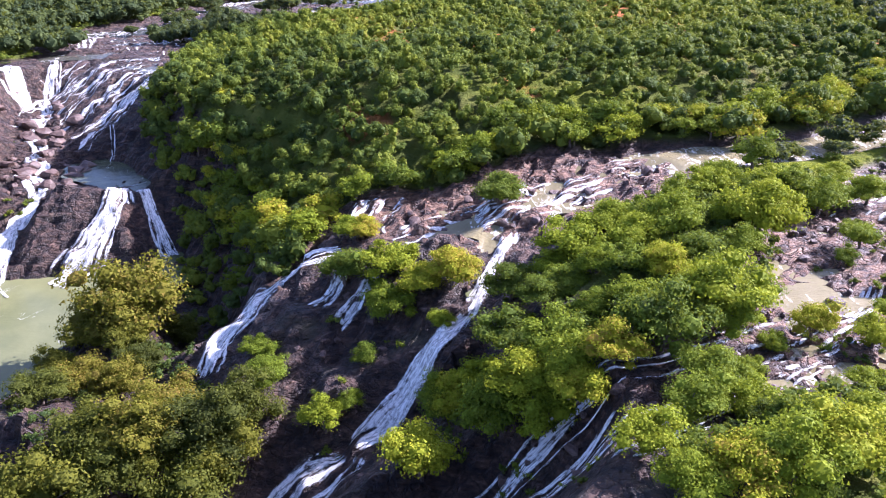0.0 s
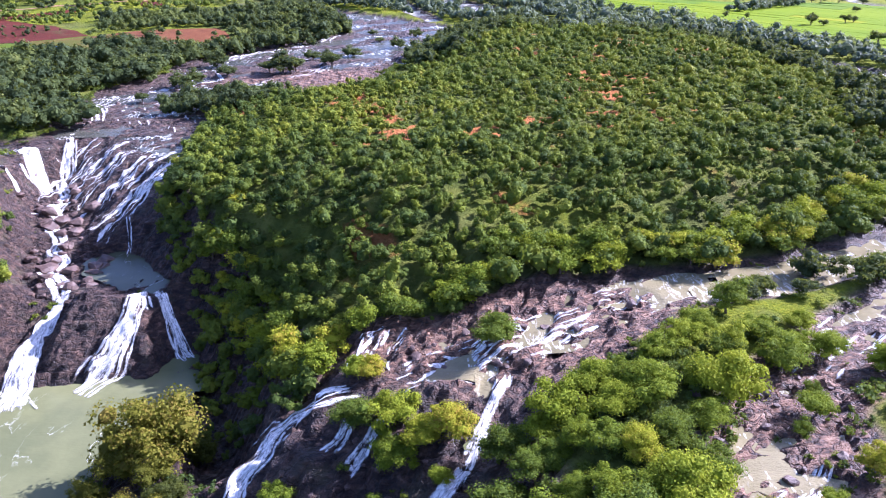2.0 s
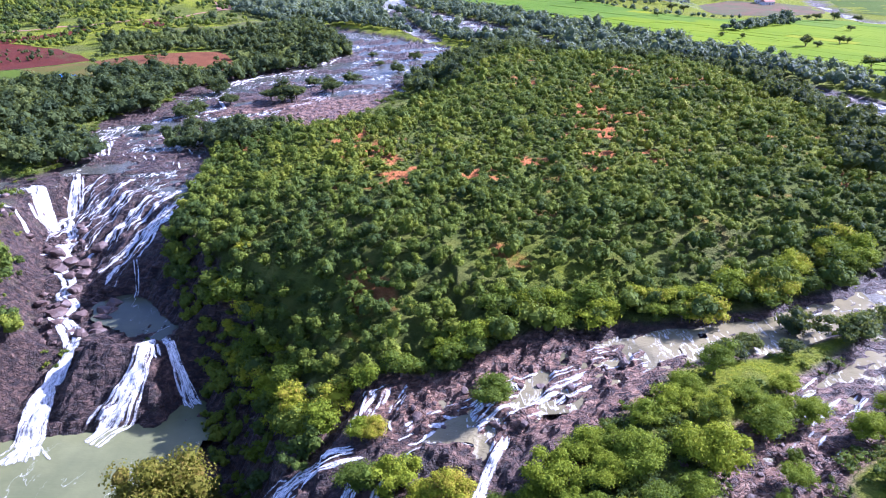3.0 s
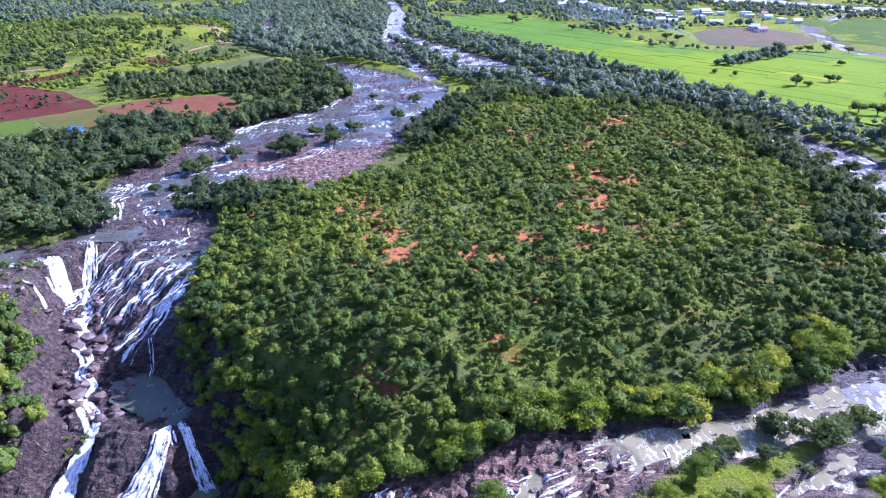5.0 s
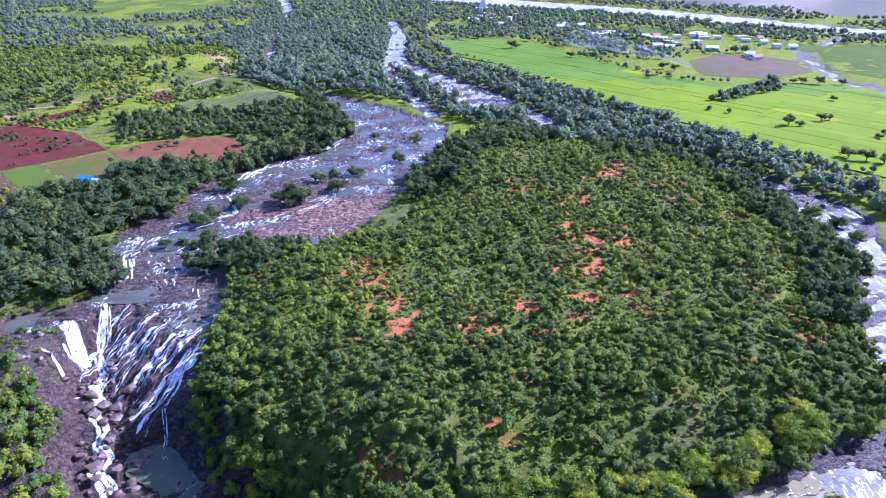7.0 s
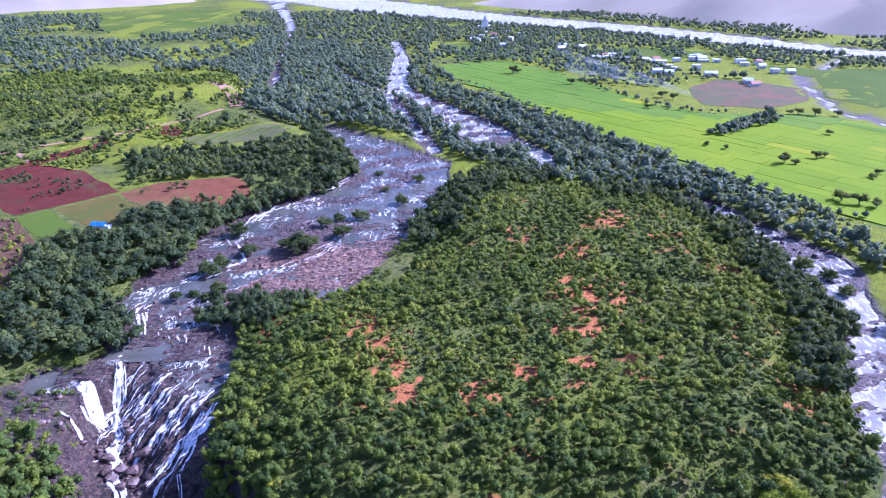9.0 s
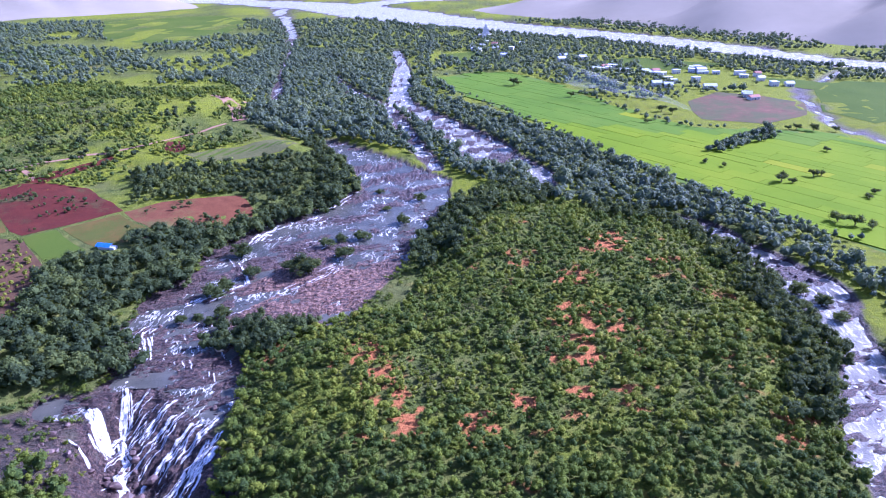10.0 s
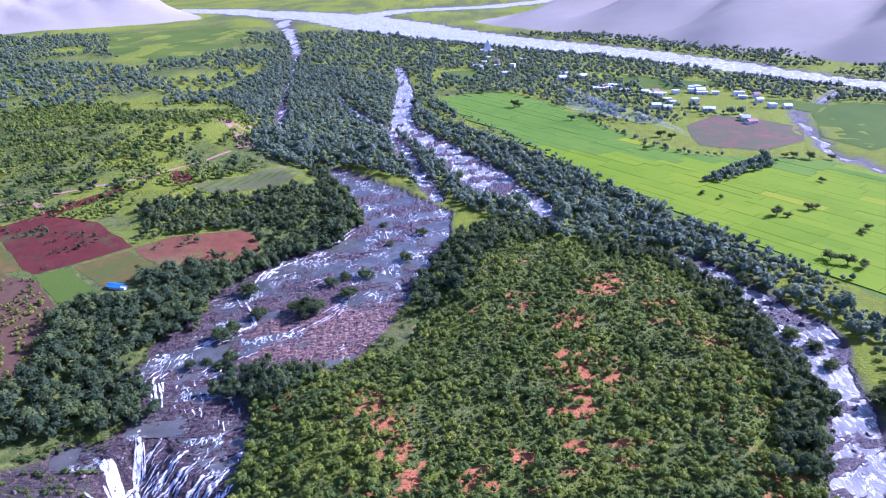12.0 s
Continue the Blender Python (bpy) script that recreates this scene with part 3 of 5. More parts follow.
sheet = mesh_of("ground", np.stack([mesh_x, mesh_y, GZ], -1).reshape(-1, 3), np.stack([corner, corner + 1, corner + nx + 1, corner + nx], 1), GROUND, flat=False)
flat_faces = rock_map.ravel()[corner] < 0.5
sheet.polygons.foreach_set("use_smooth", flat_faces)
for key, data in (("rock", rock_map), ("soil", soil_map), ("grass", grass_map), ("dry", dry_map)):
    sheet.attributes.new(key, "FLOAT", "POINT").data.foreach_set("value", data.astype(np.float32).ravel())
tagged(new("ground", sheet), "green plateau of earth and brown rock cut by gorges", "ground", kind="structure")


# ---- still and running water ----
def water_sheet(x0, x1, y0, y1, step, rivers, material, label, drop=0.42, flow=0.12):
    """The surface of some rivers, wherever the bed lies at their level."""
    xs, ys = np.arange(x0, x1 + step, step), np.arange(y0, y1 + step, step)
    x, y = np.meshgrid(xs, ys)
    edge = np.full(x.shape, 1e6)
    for line in rivers:
        d, (half, _), _ = along(x, y, line)
        edge = np.minimum(edge, d - half)
    z = level(x, y) - drop + flow * fbm(x, y, 5 * max(1, step), 71, 3)
    keep = (edge < 4) & (gorge(x, y) > level(x, y) + 1.3) & (ground_z(x, y) > level(x, y) - 2.4) & (inside(x, y, ISLAND) < 6)
    n = len(xs)
    c = (np.arange(len(ys) - 1)[:, None] * n + np.arange(n - 1)[None]).ravel()
    quads = np.stack([c, c + 1, c + n + 1, c + n], 1)
    quads = quads[keep.ravel()[quads].all(1)]
    used = np.unique(quads)
    back = np.zeros(n * len(ys), int)
    back[used] = np.arange(len(used))
    m = mesh_of("water", np.stack([x, y, z], -1).reshape(-1, 3)[used], back[quads], material, flat=False)
    return tagged(new("water", m), label, "river", kind="structure")


def pond(x0, x1, y0, y1, z, material, label, ring=None):
    n = 90
    x, y = np.meshgrid(np.linspace(x0, x1, n), np.linspace(y0, y1, n))
    c = (np.arange(n - 1)[:, None] * n + np.arange(n - 1)[None]).ravel()
    v = np.stack([x, y, z + 0.05 * fbm(x, y, 4, 73, 2)], -1).reshape(-1, 3)
    quads = np.stack([c, c + 1, c + n + 1, c + n], 1)
    if ring:
        quads = quads[(inside(v[:, 0], v[:, 1], ring) + 3.0 * fbm(v[:, 0], v[:, 1], 6, 74, 3) > 0)[quads].all(1)]
    return tagged(new("water", mesh_of("water", v, quads, material, flat=False)), label, "pool", kind="structure")


water_sheet(-200, 15, 228, 480, 1.6, (RIVER_WEST, RIVER_POND), WATER_RIVER, "grey shallow river running between pink rock slabs")
water_sheet(-150, 60, 480, 680, 3.0, (RIVER_WEST,), WATER_RIVER, "wide bright river bending between woods")
water_sheet(-30, 130, 90, 160, 0.9, (RIVER_CREEK,), WATER_CREEK, "pale silty creek with rapids among rocks")
water_sheet(5, 125, 45, 145, 0.9, (RIVER_SIDE,), WATER_CREEK, "thin bright water spread over flat rock", 0.6)
water_sheet(90, 230, 130, 470, 1.6, (RIVER_EAST,), WATER_FAR, "bright rapids along the island's wooded bank")
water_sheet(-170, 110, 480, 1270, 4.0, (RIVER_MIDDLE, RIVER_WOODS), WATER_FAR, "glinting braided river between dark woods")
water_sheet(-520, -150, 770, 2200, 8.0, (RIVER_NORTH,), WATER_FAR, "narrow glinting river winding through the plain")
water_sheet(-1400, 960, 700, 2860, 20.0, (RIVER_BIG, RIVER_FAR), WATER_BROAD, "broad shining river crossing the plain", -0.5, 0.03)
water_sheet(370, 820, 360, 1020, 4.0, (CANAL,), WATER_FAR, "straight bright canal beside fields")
pond(-140, -50, 20, 158, POOL_Z, WATER_POOL, "still olive-green plunge pool in the gorge", [(-141, 159), (-56, 159), (-55, 138), (-62, 118), (-66, 100), (-70, 19), (-141, 19)])
pond(-102, -69, 160, 190, BASIN_Z - 0.9, WATER_TARN, "small grey-green pool on the rock terrace", [(-102, 184), (-94, 190), (-84, 184), (-70, 170), (-70, 163), (-80, 161), (-90, 166), (-100, 174)])


def spill(x0, x1, y0, y1, line, half, sink, label):
    """Shallow water sliding over the sloping rock along a line, between the ledges that stand out of it."""
    xs, ys = np.arange(x0, x1, 0.6), np.arange(y0, y1, 0.6)
    x, y = np.meshgrid(xs, ys)
    cut = gorge(x, y)
    z = cut + 2.5 * fbm(x, y, 30, 23, 2) * smooth((cut + 31) / 8) - sink + 0.15 * fbm(x, y, 3, 76, 2)
    z = np.minimum(z, level(x, y) - 0.46)
    keep = along(x, y, line)[0] + 2.0 * fbm(x, y, 5, 77, 2) < half
    n = len(xs)
    c = (np.arange(len(ys) - 1)[:, None] * n + np.arange(n - 1)[None]).ravel()
    quads = np.stack([c, c + 1, c + n + 1, c + n], 1)
    quads = quads[keep.ravel()[quads].all(1)]
    used = np.unique(quads)
    back = np.zeros(x.size, int)
    back[used] = np.arange(len(used))
    return tagged(new("water", mesh_of("water", np.stack([x, y, z], -1).reshape(-1, 3)[used], back[quads], WATER_CREEK, flat=False)), label, "creek", kind="structure")


spill(-24, 50, 98, 135, [(46, 127), (30, 121), (8, 113), (-6, 113), (-17, 106)], 8.0, 0.3, "pale silty creek sliding between brown rock ledges")
spill(-2, 16, 84, 112, [(9, 106), (6, 93), (3, 85)], 2.6, 0.2, "thin pale stream above the tall fall")
pond(0, 10, 84, 95, -6.0, WATER_POOL, "small olive pool between two steps of the fall", [(3, 88.5), (4, 91.5), (6, 93.5), (8, 92), (7, 89)])

# ---- white water: strands that run down the rock ----
def strand(points, width, rng, lift=0.3):
    """A sheet of water along a path of x, y, draped on the ground, with ragged edges: corners, and where each lies across and down the flow."""
    p = np.asarray(points, float)
    s = np.concatenate([[0], np.cumsum(np.hypot(*np.diff(p, axis=0).T))])
    t = np.arange(0, s[-1], 0.55)
    x, y = np.interp(t, s, p[:, 0]), np.interp(t, s, p[:, 1])
    dx, dy = np.gradient(x), np.gradient(y)
    k = np.maximum(np.hypot(dx, dy), 1e-6)
    sx, sy = -dy / k, dx / k
    w = width * (0.75 + 0.45 * np.interp(t, np.arange(0, s[-1] + 3, 2.0), rng.random(len(np.arange(0, s[-1] + 3, 2.0)))))
    ends = np.minimum(1, np.minimum(t, s[-1] - t) / 1.6 + 0.25)
    w = w * ends
    sides = np.linspace(-1, 1, max(4, int(width / 0.5) + 2))
    rows, rims = [], []
    for side in sides:
        qx, qy = x + sx * side * w / 2, y + sy * side * w / 2
        z = np.maximum(np.maximum(ground_z(qx, qy), ground_z(x, y) - 0.6), POOL_Z - 0.1)
        z = np.maximum(z, (np.concatenate([z[:1], z[:-1]]) + np.concatenate([z[1:], z[-1:]])) / 2)
        rows.append(np.stack([qx, qy, z + lift * (1.2 - 0.6 * side * side)], -1))
        rims.append(np.maximum(abs(side), 1.3 - 1.3 * np.minimum(1, np.minimum(t, s[-1] - t) / 1.8)))
    start = rng.uniform(0, 400)
    across = np.stack([start + e * w / 2 for e in sides], 1)
    down = np.repeat((t + rng.uniform(0, 200))[:, None], len(sides), 1)
    return np.stack(rows, 1), across, down, np.stack(rims, 1)


def cascade(label, runs, seed, name="waterfall", broken=0.0, fan=(0.75, 1.2)):
    """One fall: runs of (path, total width, number of sheets, width of a sheet)."""
    rng = np.random.default_rng(seed)
    verts, quads, flow, base = [], [], [[], [], []], 0
    if not broken:
        runs = [r for path, total, count, width in runs for r in ([(path, total, count, width)] if count < 6 else
                [(path, total * 0.55, max(3, count // 3), max(width, total * 0.5)), (path, total * 1.05, count, 1.15)])]
    for path, total, count, width in runs:
        for k in range(count):
            off = ((k + 0.5) / count - 0.5 + rng.normal(0, 0.08)) * total
            p = np.asarray(path, float)
            g = np.gradient(p, axis=0)
            g /= np.maximum(np.hypot(g[:, 0], g[:, 1]), 1e-6)[:, None]
            q = p + np.stack([-g[:, 1], g[:, 0]], 1) * off * np.linspace(*fan, len(p))[:, None] + rng.normal(0, 0.55 if broken else 0.2, p.shape)
            a, b = (0, 1) if rng.random() < 0.7 else (rng.uniform(0, 0.25), rng.uniform(0.75, 1))
            if broken:
                a = rng.uniform(0, 1 - broken)
                b = a + broken * rng.uniform(0.3, 1)
            s = np.linspace(a, b, max(4, len(q) * 2)) * (len(q) - 1)
            q = np.stack([np.interp(s, np.arange(len(q)), q[:, 0]), np.interp(s, np.arange(len(q)), q[:, 1])], 1)
            v, across, down, rim = strand(q, width * rng.uniform(0.7, 1.3), rng, 0.13 if broken else 0.3)
            n, m = v.shape[:2]
            if n < 4:
                continue
            c = (np.arange(n - 1)[:, None] * m + np.arange(m - 1)[None]).ravel() + base
            verts.append(v.reshape(-1, 3))
            quads.append(np.stack([c, c + 1, c + m + 1, c + m], 1))
            for store, data in zip(flow, (across, down, rim)):
                store.append(data.ravel())
            base += n * m
    mesh = mesh_of(name, np.concatenate(verts), np.concatenate(quads), FOAM, flat=False)
    for key, data in zip(("across", "down", "rim"), flow):
        mesh.attributes.new(key, "FLOAT", "POINT").data.foreach_set("value", np.concatenate(data).astype(np.float32))
    return tagged(new(name, mesh), label, name.replace("_", " "), kind="structure")


def slide(x, y, rng, stop):
    """A strand's way down the slanting face: side by side with the rest, swerving round the ledges."""
    path, turn = [(x, y)], rng.normal(0, 0.10)
    swing, length = rng.uniform(0, 6.28), rng.choice([rng.uniform(6, 16), 60])
    lowest = 99.0
    for k in range(60):
        a = turn + 0.16 * math.sin(swing + k * 0.4) + rng.normal(0, 0.10)
        dx, dy = -0.45, -0.89
        x, y = x + 1.1 * (dx * math.cos(a) - dy * math.sin(a)), y + 1.1 * (dx * math.sin(a) + dy * math.cos(a))
        path.append((x, y))
        z = float(gorge(np.array([x]), np.array([y]))[0])
        lowest = min(lowest, z)
        if z < stop or k > length or z > lowest + 0.3:
            break
    return path


rng = np.random.default_rng(7)
veil = []
LIP_LINE = np.array([(-131, 254), (-122, 250), (-112, 246), (-102, 243), (-94, 237), (-89, 229), (-87, 220)], float)
for k in range(66):
    at = (k + rng.uniform(-0.7, 0.7)) / 65 * (len(LIP_LINE) - 1)
    x, y = np.interp(at, range(len(LIP_LINE)), LIP_LINE[:, 0]) + rng.normal(0, 0.8), np.interp(at, range(len(LIP_LINE)), LIP_LINE[:, 1]) + rng.uniform(-13, 6)
    veil.append((slide(x, y, rng, -14.5), 1.0, 1, rng.choice([0.4, 0.7, 1.1, 1.7, 2.4])))
cascade("wide waterfall sliding in white strands down dark stepped rock", veil, 1)
cascade("broad white waterfall plunging over the canyon head", [
    ([(-151, 245), (-147.5, 241), (-144, 237), (-140, 231), (-136, 227)], 3.2, 3, 2.6), ([(-148, 246), (-144.5, 242), (-141.5, 238), (-138, 232), (-134, 228)], 2.4, 3, 2.0),
    ([(-143, 232), (-139, 228), (-135, 225)], 4.5, 4, 1.2)], 2)
cascade("white water shooting down the canyon's upper notch", [
    ([(-144, 272), (-142, 264), (-139, 257), (-137, 249), (-135, 242), (-133, 234)], 2.6, 4, 1.8), ([(-139, 258), (-136, 250), (-134, 241)], 4.6, 5, 0.9)], 22)
cascade("narrow white fall beside the canyon head", [([(-149, 225), (-145, 222), (-140, 218), (-136, 214.5)], 0.8, 2, 1.2)], 23)
cascade("thin white trickle over brown rock and bushes", [([(-137, 193), (-135, 188), (-133.3, 181), (-128, 174)], 0.6, 2, 0.7)], 24)
cascade("white stream tumbling along the boulder-strewn canyon floor", [
    ([(-134, 235), (-130, 228), (-125.5, 222), (-128, 215), (-121.5, 208), (-121.5, 201), (-114.5, 195), (-115, 188), (-108, 182), (-110, 175), (-103, 169), (-98, 160)], 4.4, 5, 1.9)], 3, "rapids")
cascade("white waterfall spreading down the dark rock into the pool", [
    ([(-98, 162), (-98, 156), (-99, 149), (-99, 142), (-98, 131)], 5, 13, 1.5), ([(-98, 134), (-97, 130), (-96, 126)], 9, 7, 2.6)], 4, fan=(0.4, 1.7))
cascade("white waterfall fanning down beside the great rock", [
    ([(-77.5, 163), (-76, 154), (-76, 149), (-77.5, 146), (-79, 141.5), (-81.5, 139), (-85, 133)], 4.4, 9, 1.4)], 5, fan=(0.35, 1.8))
cascade("forked white waterfall under the wooded slope", [
    ([(-76, 165), (-71, 158), (-69, 155.5), (-67, 153), (-65, 150.5), (-62, 147)], 2.6, 7, 1.3), ([(-76, 161), (-74, 156), (-72.5, 153)], 1.2, 3, 0.9)], 6, fan=(0.5, 1.5))
cascade("thin white trickle down the shaded rock", [([(-95, 199), (-92, 191), (-91.5, 186)], 1, 2, 0.8)], 8)
cascade("white rapids stepping down broken rock ledges", [
    ([(-8, 124), (-12, 119), (-14, 112), (-13, 107)], 9, 20, 0.9), ([(4, 112), (-2, 110), (-6, 106), (-12, 103)], 8, 24, 0.9),
    ([(30, 122), (14, 115), (5, 110), (-6, 110)], 12, 46, 0.9), ([(12, 108), (9, 100), (7, 93)], 4, 10, 0.9)], 9, "rapids", 0.36)
cascade("white waterfall dropping in two steps into the cleft", [
    ([(-16, 106), (-22, 105), (-27, 104), (-30.5, 101), (-31.2, 95.5), (-34.5, 93.8), (-34.9, 89.4), (-36, 87)], 3.4, 8, 1.5), ([(-14, 104), (-19, 102), (-24, 101), (-29, 98)], 1.6, 3, 1.0),
    ([(-28, 104), (-33, 106), (-40, 108)], 1, 1, 0.6)], 10)
cascade("small white waterfalls over a rock shelf", [
    ([(-15, 99), (-18, 95), (-20, 92)], 2.5, 3, 1.2), ([(-10, 98), (-13, 93), (-16, 89)], 3, 3, 1.2)], 11)
cascade("tall white waterfall running down the slanting rock wall", [
    ([(12, 106), (8, 98), (6, 91), (3, 85)], 2, 3, 1.4), ([(4, 86), (0, 81), (-4, 78), (-8, 75), (-12, 72)], 3.6, 9, 1.4),
    ([(-12, 72), (-17, 70), (-22, 67), (-30, 61)], 4, 4, 1.8), ([(-10, 71), (-12, 68), (-18, 64)], 2, 2, 1.4)], 12)
cascade("thin white cascades over dark slanting rock", [
    ([(18, 57), (13, 58), (9, 57), (5, 56), (0, 53)], 1.8, 3, 1.0), ([(17, 55), (13, 53), (9, 52), (4, 50)], 1.5, 2, 0.8),
    ([(22, 52), (17, 51), (12, 49), (5, 46)], 3, 3, 0.8), ([(24, 50), (20, 48), (15, 45)], 2, 2, 0.8), ([(30, 60), (22, 57), (14, 55), (6, 53), (-2, 48)], 9, 5, 0.5), ([(28, 56), (20, 52), (12, 48)], 7, 5, 0.45)], 13)
cascade("broken white water across flat pale rock", [
    ([(80, 113), (66, 102), (54, 92)], 10, 26, 0.8), ([(56, 80), (48, 70), (40, 66), (30, 61), (22, 58)], 10, 40, 0.7), ([(44, 60), (34, 57), (27, 54)], 6, 16, 0.6)], 14, "rapids", 0.22)
cascade("white rapids threading the upper river's slabs", [
    ([(-62, 515), (-90, 458), (-120, 430), (-128, 395), (-112, 360), (-140, 332), (-150, 305), (-140, 282), (-140, 268)], 8, 44, 1.5),
    ([(-40, 409), (-76, 361), (-103, 338), (-118, 320), (-130, 300)], 10, 30, 0.8), ([(-140, 318), (-134, 296), (-120, 275), (-116, 256)], 40, 40, 0.9),
    ([(-20, 470), (-40, 430), (-70, 400), (-95, 360)], 50, 14, 0.9), ([(-158, 330), (-160, 310), (-152, 292)], 4, 10, 0.9)], 15, "rapids", 0.14)
cascade("white rapids along the creek", [([(100, 140), (80, 134), (60, 129), (44, 127), (30, 121)], 9, 110, 0.7)], 16, "rapids", 0.10)

# ---- trees ----
ICO = None


def ball():
    """A small 20-sided ball: corners and triangles."""
    global ICO
    if ICO is None:
        bm = bmesh.new()
        bmesh.ops.create_icosphere(bm, subdivisions=1, radius=1.0)
        ICO = (np.array([v.co[:] for v in bm.verts]), np.array([[v.index for v in f.verts] for f in bm.faces]))
        bm.free()
    return ICO


def foliage(seed, lumps, leaves, leaf, spread=(1.0, 1.0, 0.75), lump=0.42, core=0.66, droop=0.3, tufted=True):
    """A crown about 1 across its half width, its middle at 0: lumps of leaves round dark cores. Corners and triangles."""
    rng = np.random.default_rng(seed)
    verts, tris, base = [], [], 0
    bv, bt = ball()
    for k in range(lumps):
        if k == 0:
            c, r = np.zeros(3), 0.62
        else:
            d = rng.normal(0, 1, 3)
            d[2] = abs(d[2]) * 0.9 - droop
            d /= np.linalg.norm(d)
            c, r = d * (0.36 + 0.64 * rng.random()), lump * rng.uniform(0.4, 1.2)
        c = c * spread
        shape = (bv * (r * core) * rng.uniform(0.75, 1.25, bv.shape)) * (1, 1, 0.7 if tufted else 0.9) + c
        verts.append(shape)
        tris.append(bt + base)
        base += len(bv)
        n = leaves if k else leaves // 2
        d = rng.normal(0, 1, (n, 3))
        d[:, 2] = np.where(d[:, 2] < -0.4, -d[:, 2], d[:, 2])
        d /= np.linalg.norm(d, axis=1)[:, None]
        p = c + d * r * (rng.uniform(0.70, 1.42, (n, 1)) * (1.08, 1.08, 0.72) if tufted else rng.uniform(0.84, 1.22, (n, 1)))
        nor = d + rng.normal(0, 0.55 if tufted else 0.3, (n, 3)) + (0, 0, 0.35)
        nor /= np.linalg.norm(nor, axis=1)[:, None]
        u = np.cross(nor, rng.normal(0, 1, (n, 3)))
        u /= np.maximum(np.linalg.norm(u, axis=1), 1e-6)[:, None]
        w = np.cross(nor, u)
        size = leaf * rng.uniform(0.6, 1.35, (n, 1))
        bend = nor * size * 0.3
        leafy = np.stack([p - u * size - bend, p + u * size - bend, p + w * size * 1.5], 1)
        verts.append(leafy.reshape(-1, 3))
        tris.append(np.arange(base, base + 3 * n).reshape(-1, 3))
        base += 3 * n
    return np.concatenate(verts), np.concatenate(tris)


def limb_mesh(name, seed, crown_z, limbs=5):
    """A tapered trunk with limbs that reach into a crown of half width 1."""
    rng = np.random.default_rng(seed)
    bm = bmesh.new()

    def tube(points, radii, sides=6):
        rings = []
        for p, r in zip(points, radii):
            rings.append([bm.verts.new((p[0] + r * math.cos(2 * math.pi * k / sides), p[1] + r * math.sin(2 * math.pi * k / sides), p[2])) for k in range(sides)])
        for a, b in zip(rings[:-1], rings[1:]):
            for k in range(sides):
                bm.faces.new((a[k], a[(k + 1) % sides], b[(k + 1) % sides], b[k]))
        bm.faces.new(rings[-1])

    lean = rng.normal(0, 0.08, 2)
    tube([(0, 0, -0.25), (lean[0] * 0.4, lean[1] * 0.4, crown_z * 0.45), (lean[0], lean[1], crown_z), (lean[0], lean[1], crown_z + 0.4)], [0.10, 0.075, 0.055, 0.02])
    for k in range(limbs):
        a = 2 * math.pi * (k + rng.random() * 0.6) / limbs
        z0 = crown_z * rng.uniform(0.45, 0.95)
        out = rng.uniform(0.45, 0.75)
        tube([(lean[0] * 0.6, lean[1] * 0.6, z0), (0.45 * out * math.cos(a), 0.45 * out * math.sin(a), z0 + 0.22), (out * math.cos(a), out * math.sin(a), z0 + 0.5)], [0.045, 0.03, 0.01], 5)
    return from_bm(name, bm, BARK)


def tree_kind(name, seed, crown_z, lumps, leaves, leaf, spread, material, label, droop=0.3):
    """One tree of half width 1: an empty with a trunk and a crown, below the ground until it is placed."""
    root = new(name)
    root.empty_display_size = 0.3
    part("trunk", limb_mesh("trunk", seed, crown_z), root, "grey-brown tapered trunk with limbs")
    v, t = foliage(seed, lumps, leaves, leaf, spread, 0.34 if lumps > 20 else 0.42, 0.7, droop)
    part("crown", mesh_of("crown", v + (0, 0, crown_z + 0.1), t, material), root)
    return tagged(root, label, "tree")


TREE_KINDS = [
    tree_kind("tree", 11, 0.75, 28, 230, 0.038, (1.0, 1.0, 0.85), LEAF_TREE, "rounded broadleaf tree in bright green leaf on the rocky bank"),
    tree_kind("tree", 12, 0.65, 30, 215, 0.037, (1.1, 0.9, 0.72), LEAF_TREE, "broad spreading green tree growing among rocks"),
    tree_kind("tree", 13, 0.95, 30, 215, 0.037, (0.8, 0.85, 1.2), LEAF_TREE, "tall leafy green tree with an uneven crown"),
    tree_kind("tree", 14, 0.55, 26, 235, 0.039, (1.1, 1.0, 0.7), LEAF_TREE, "low bushy tree with yellow-green leaves", 0.45),
    tree_kind("tree", 15, 0.7, 32, 205, 0.037, (0.95, 1.1, 0.85), LEAF_TREE, "dense olive-green tree with a lumpy crown"),
]
OLIVE_KINDS = [
    tree_kind("tree", 17, 0.6, 40, 200, 0.033, (1.0, 1.05, 0.95), LEAF_OLIVE, "olive-green tree in dull yellowing leaf above the pool", 0.6),
    tree_kind("tree", 18, 0.6, 30, 200, 0.035, (1.05, 0.95, 0.75), LEAF_OLIVE, "dull olive bushy tree on the shaded spur"),
]
RIVER_KINDS = [
    tree_kind("tree", 21, 0.7, 26, 90, 0.066, (1.0, 1.0, 0.8), LEAF_DARK_TREE, "dark green riverside tree standing on bare rock"),
    tree_kind("tree", 22, 0.6, 26, 90, 0.066, (1.1, 0.95, 0.75), LEAF_DARK_TREE, "dark rounded tree on a river islet", 0.4),
]


